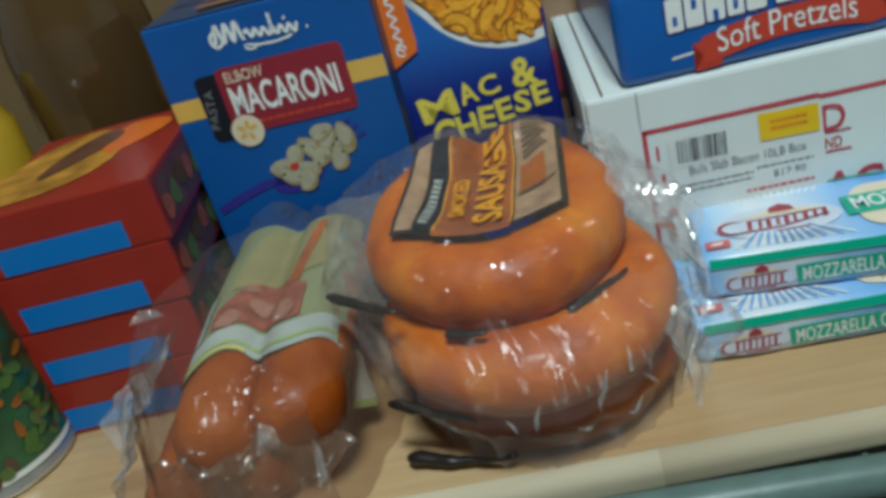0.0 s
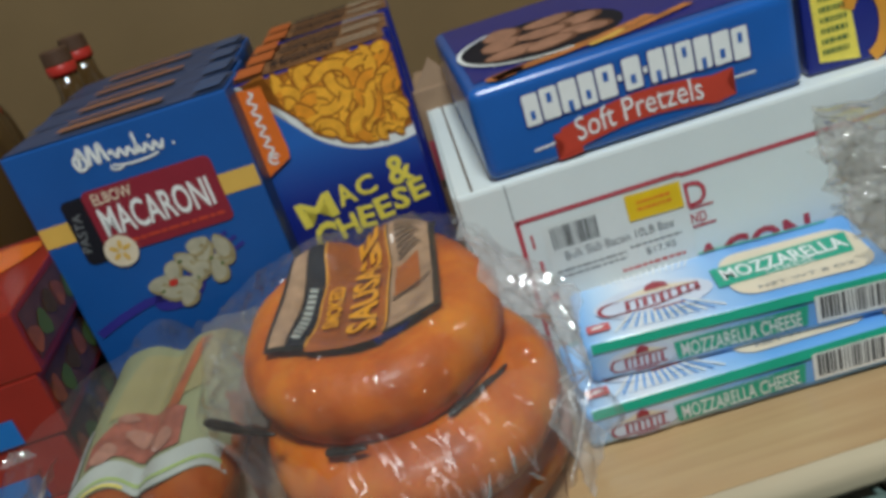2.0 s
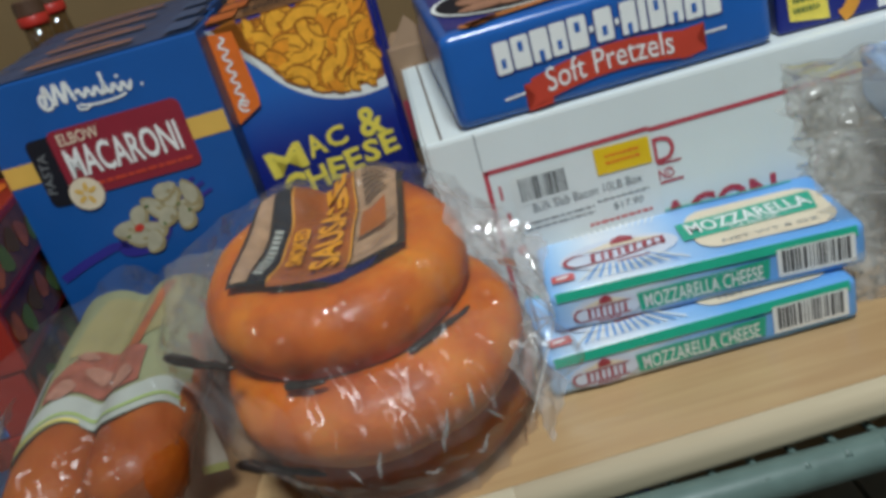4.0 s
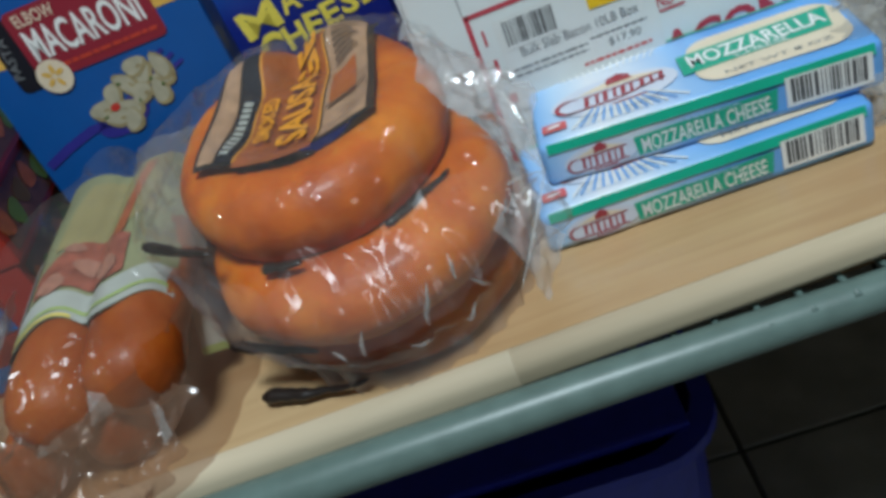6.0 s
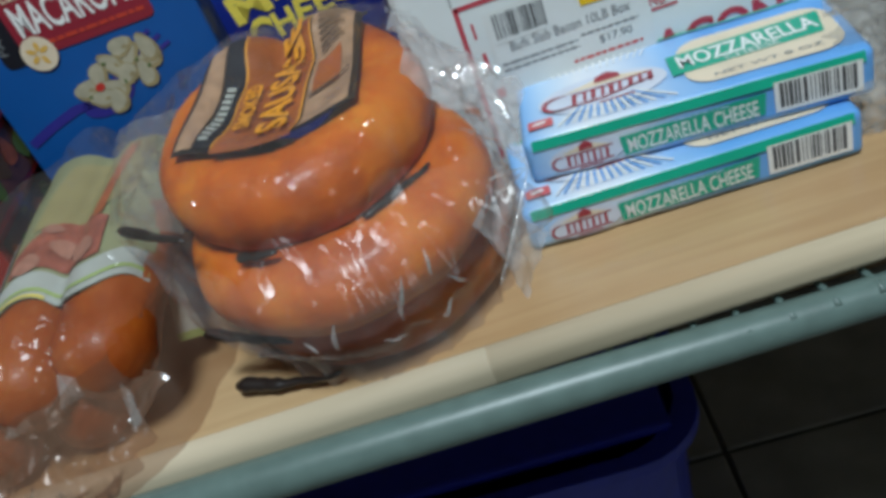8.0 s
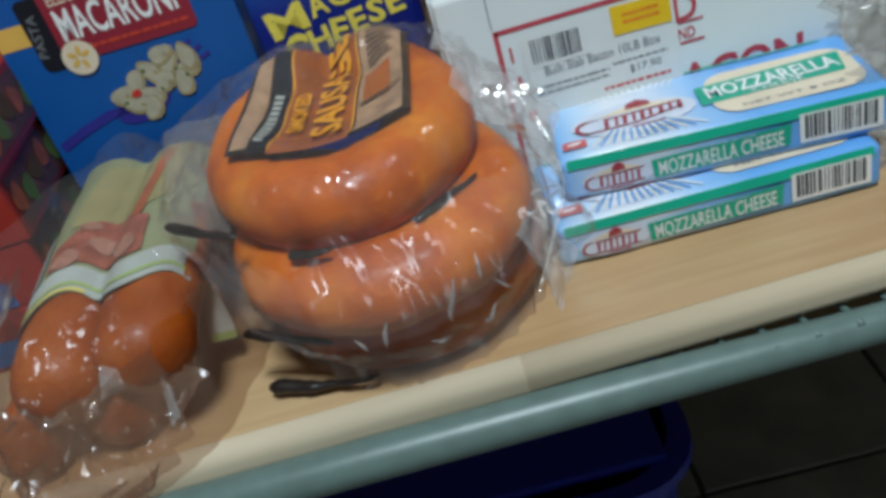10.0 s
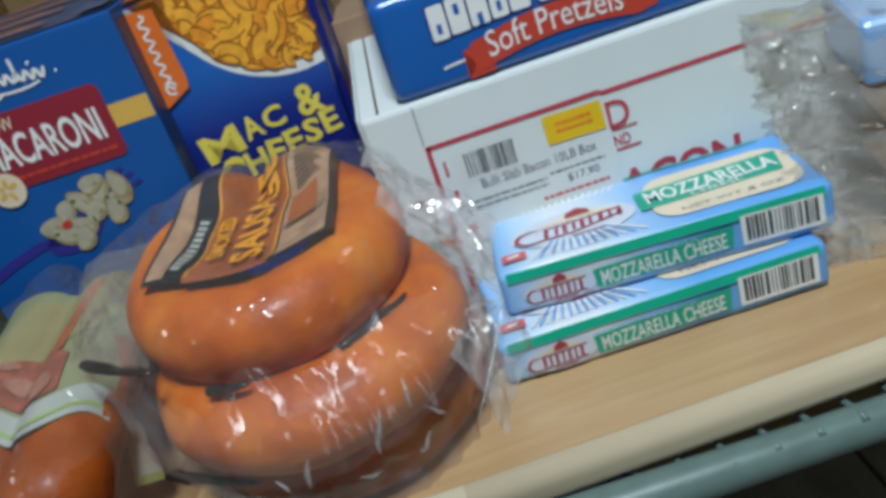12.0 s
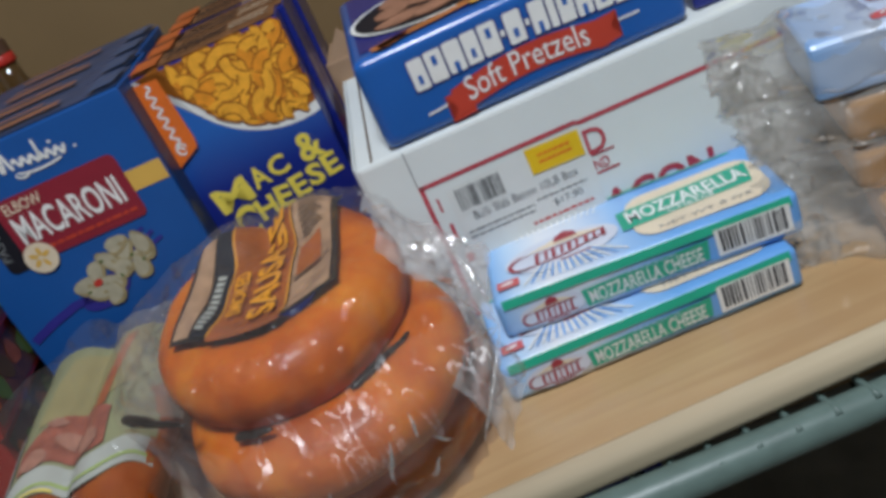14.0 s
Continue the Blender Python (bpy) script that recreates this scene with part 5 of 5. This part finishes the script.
# ---------------------------------------------------------------- red cartons in a stack
for k in range(4):
    m = pose(-0.3560 + 0.0035 * k, 0.0400, 0.0005 + 0.0348 * k, 0, 0, 4.0 + 0.5 * (k % 2))
    c = carton("red_carton", m, 0.100, 0.122, 0.0342, RED, "red food carton with a blue panel, stacked flat", group="red cartons", bev=0.001)
    art("blue_panel", [rect(0.009, 0.003 if k < 1 else -0.0008 + 0.0005, 0.0780, 0.0178)] if k < 1 else [rect(0.009, 0.0012, 0.0785, 0.0160)], SKY, c, front, 0.0005, "flat blue panel")
    side = on_right(0.100)
    art("side_picture", [rect(0.006, 0.004, 0.116, 0.030)], PRETZEL_DK, c, side, 0.0004)
    r = random.Random(40 + k)
    for i in range(7):
        art("picture_blot", [oval(0.012 + 0.016 * i, 0.017 + r.uniform(-0.004, 0.004), 0.007, 0.008, r.uniform(0, 90), 12, 0.15)], (PRETZEL, HERB, CARDEDGE)[i % 3], c, side, 0.0007 + 0.00005 * i)
    if k == 3:
        tp = on_top(0.0342)
        art("top_picture", [oval(0.030, 0.060, 0.036, 0.052, -20, 22, 0.08)], TOPGOLD, c, tp, 0.0005)
        art("top_picture_dark", [oval(0.042, 0.075, 0.012, 0.034, -25, 16, 0.1)], PRETZEL_DK, c, tp, 0.0009)
        art("top_picture_orange", [oval(0.070, 0.088, 0.018, 0.026, -15, 16, 0.12)], ORANGE, c, tp, 0.0007)

# vegetable can
can = thing("food_can", pose(-0.3865, 0.028, 0.0), "round vegetable can with green printed label and pale rim", "can")
part("body", lathe(((0.0395, 0.0), (0.0415, 0.0015), (0.0415, 0.004), (0.040, 0.006), (0.040, 0.104), (0.0415, 0.106), (0.0415, 0.109), (0.0395, 0.110), (0.038, 0.107)), 48), STEEL, can, smooth=True)


def on_can(rad):
    return lambda u, v, d: Vector(((rad + d) * math.sin(u / rad), -(rad + d) * math.cos(u / rad), v))


part("label", sheet(64, 4, lambda u, v: Vector((0.0404 * math.cos(2 * math.pi * u), 0.0404 * math.sin(2 * math.pi * u), 0.009 + 0.093 * v))), CANLABEL, can, "green vegetable picture label", True)
r = random.Random(77)
for i in range(60):
    u, v = r.uniform(-0.02, 0.075), r.uniform(0.012, 0.075)
    art("vegetable_picture", [oval(u, v, r.uniform(0.003, 0.007), r.uniform(0.002, 0.004), r.uniform(0, 180), 10, 0.1)], (CARROT, PEA, HERB, CARDEDGE, PEA)[i % 5], can, on_can(0.0404), 0.0006 + 0.00001 * i)
art("white_foot", [[(0.0404 * a, 0.009) for a in (i * 0.1 for i in range(-31, 32))] + [(0.0404 * a, 0.0125) for a in (i * 0.1 for i in range(31, -32, -1))]], WHITE, can, on_can(0.0404), 0.0004)


# ---------------------------------------------------------------- bottles behind
def bottle(m, r, h, label, group=""):
    ob = thing("sauce_bottle", m, label, "bottle", group)
    part("body", lathe(((r * 0.85, 0), (r, 0.006), (r, h * 0.55), (r * 0.97, h * 0.60), (r * 0.70, h * 0.74), (r * 0.42, h * 0.84), (r * 0.40, h * 0.93), (r * 0.36, h * 0.93)), 40), SAUCE, ob, smooth=True)
    part("neck_ring", lathe(((r * 0.46, h * 0.905), (r * 0.48, h * 0.915), (r * 0.48, h * 0.94), (r * 0.44, h * 0.945)), 28), CAPRED, ob, "red tamper ring", True)
    part("cap", lathe(((r * 0.45, h * 0.945), (r * 0.46, h * 0.95), (r * 0.45, h * 0.995), (r * 0.40, h)), 28), GLUE, ob, "dark screw cap")
    return ob


bottle(pose(-0.306, 0.400, 0), 0.026, 0.222, "brown sauce bottle with red neck ring", "sauce bottles")
bottle(pose(-0.311, 0.462, 0), 0.026, 0.224, "brown sauce bottle behind its twin", "sauce bottles")
bottle(pose(-0.378, 0.305, 0), 0.056, 0.320, "large dark brown bottle behind the red cartons")
jar = thing("yellow_jar", pose(-0.452, 0.250, 0), "yellow jar with a pale blue lower label", "jar")
part("body", lathe(((0.022, 0), (0.025, 0.004), (0.025, 0.140), (0.020, 0.150), (0.020, 0.162), (0.0, 0.163)), 32), JARYELLOW, jar, smooth=True)
part("label", sheet(40, 2, lambda u, v: Vector((0.0256 * math.cos(2 * math.pi * u), 0.0256 * math.sin(2 * math.pi * u), 0.030 + 0.070 * v))), LIGHTBLUE, jar, "pale blue label", True)


# ---------------------------------------------------------------- wrapped cheddar packs
def cheddar(m, label, seed, top=False, edge=MAGENTA):
    w, dpt, h = 0.174, 0.062, 0.026
    ob = thing("cheddar_pack", m, label, "cheese", "cheddar packs")
    part("block", box_bm(0.020, 0.005, 0, w, dpt - 0.005, h - 0.001, 0.008, 5), CHEDDAR, ob)
    part("sleeve", box_bm(0.016 if top else 0.040, 0.0015, -0.0004, w + 0.002, dpt - 0.0015, h + 0.0006, 0.004, 3), CHEDWRAP, ob, "pale blue printed sleeve")
    art("sleeve_edge", [rect(0.052, h - 0.0050, w, h - 0.0005)], edge, ob, front, -0.0010)
    art("sleeve_panel", [rect(0.060, 0.0030, w - 0.010, h - 0.0080)], LIGHTBLUE, ob, front, -0.0010)
    top0 = on_top(h + 0.0006)
    tp = lambda u, v, d: top0(u + 0.012, v, d)
    art("badge", [rrect(0.033, 0.008, 0.054, 0.016, 0.002)], REDSQ, ob, tp, 0.0006)
    art("badge_mark", stroke(arc(0.0435, 0.012, 0.006, 20, 200, 8, 0.002), 0.0012), WHITE, ob, tp, 0.0009)
    art("logo_mark", stroke(arc(0.050, 0.034, 0.012, 40, 320, 14, 0.006), 0.0018) + [oval(0.068, 0.034, 0.010, 0.003, 10)], LOGORED, ob, tp, 0.0006)
    art("ray", [q for i in range(10) for q in stroke([(0.064 + 0.003 * i, 0.012), (0.064 + 0.004 * i, 0.005)], 0.0009)], BLUEDARK, ob, tp, 0.0006)

    def crimp(u, v):
        th = 2 * math.pi * u
        grow = 1 + 0.10 * noise.noise(Vector((math.cos(th) * 2, math.sin(th) * 2, v * 3 + seed)))
        yy = dpt / 2 + (dpt / 2 + 0.002) * math.copysign(abs(math.cos(th)) ** 0.5, math.cos(th)) * grow * (1 - 0.20 * v)
        zz = h / 2 + (h / 2 + 0.001) * math.copysign(abs(math.sin(th)) ** 0.5, math.sin(th)) * grow * (1 - 0.15 * v)
        xx = 0.046 - 0.068 * v + 0.009 * noise.noise(Vector((math.cos(th) * 3, math.sin(th) * 3, v * 4 + seed * 3)))
        k = 0.002 + 0.007 * v
        return Vector((xx, yy + k * noise.noise(Vector((xx, yy, zz)) * 55), zz + k * noise.noise(Vector((yy, zz, xx)) * 60) + 0.001))
    part("crimped_end", sheet(84, 26, crimp), FILM_MILKY, ob, "crinkled clear wrapper end", True)
    part("crimped_seal", sheet(20, 20, lambda u, v: Vector((-0.022 + 0.022 * u + 0.007 * noise.noise(Vector((u * 6, v * 6, seed))), 0.004 + (dpt - 0.008) * v, h * 0.45 + 0.009 * noise.noise(Vector((u * 5, v * 8, seed + 4)))))), FILM_MILKY, ob, "", True)
    return ob


CHEDWRAP = gradient_print("cheddar_sleeve", [(0.0, (0.22, 0.42, 0.74)), (0.22, (0.50, 0.61, 0.80)), (0.5, (0.72, 0.70, 0.74)), (1.0, (0.50, 0.58, 0.80))], "X", 0.016, 0.140, 0.36)
for k, (x, y, a) in enumerate(((0.170, -0.010, -16), (0.168, 0.006, -12), (0.166, 0.004, -14), (0.160, 0.008, -15))):
    cheddar(pose(x, y, 0.0006 + 0.0275 * k, 0, 0, a), "wrapped cheddar pack with blue and magenta sleeve" if k > 1 else "wrapped cheddar pack with blue and orange sleeve", 2.0 + 3 * k, k == 3, MAGENTA if k > 1 else RIBBON)
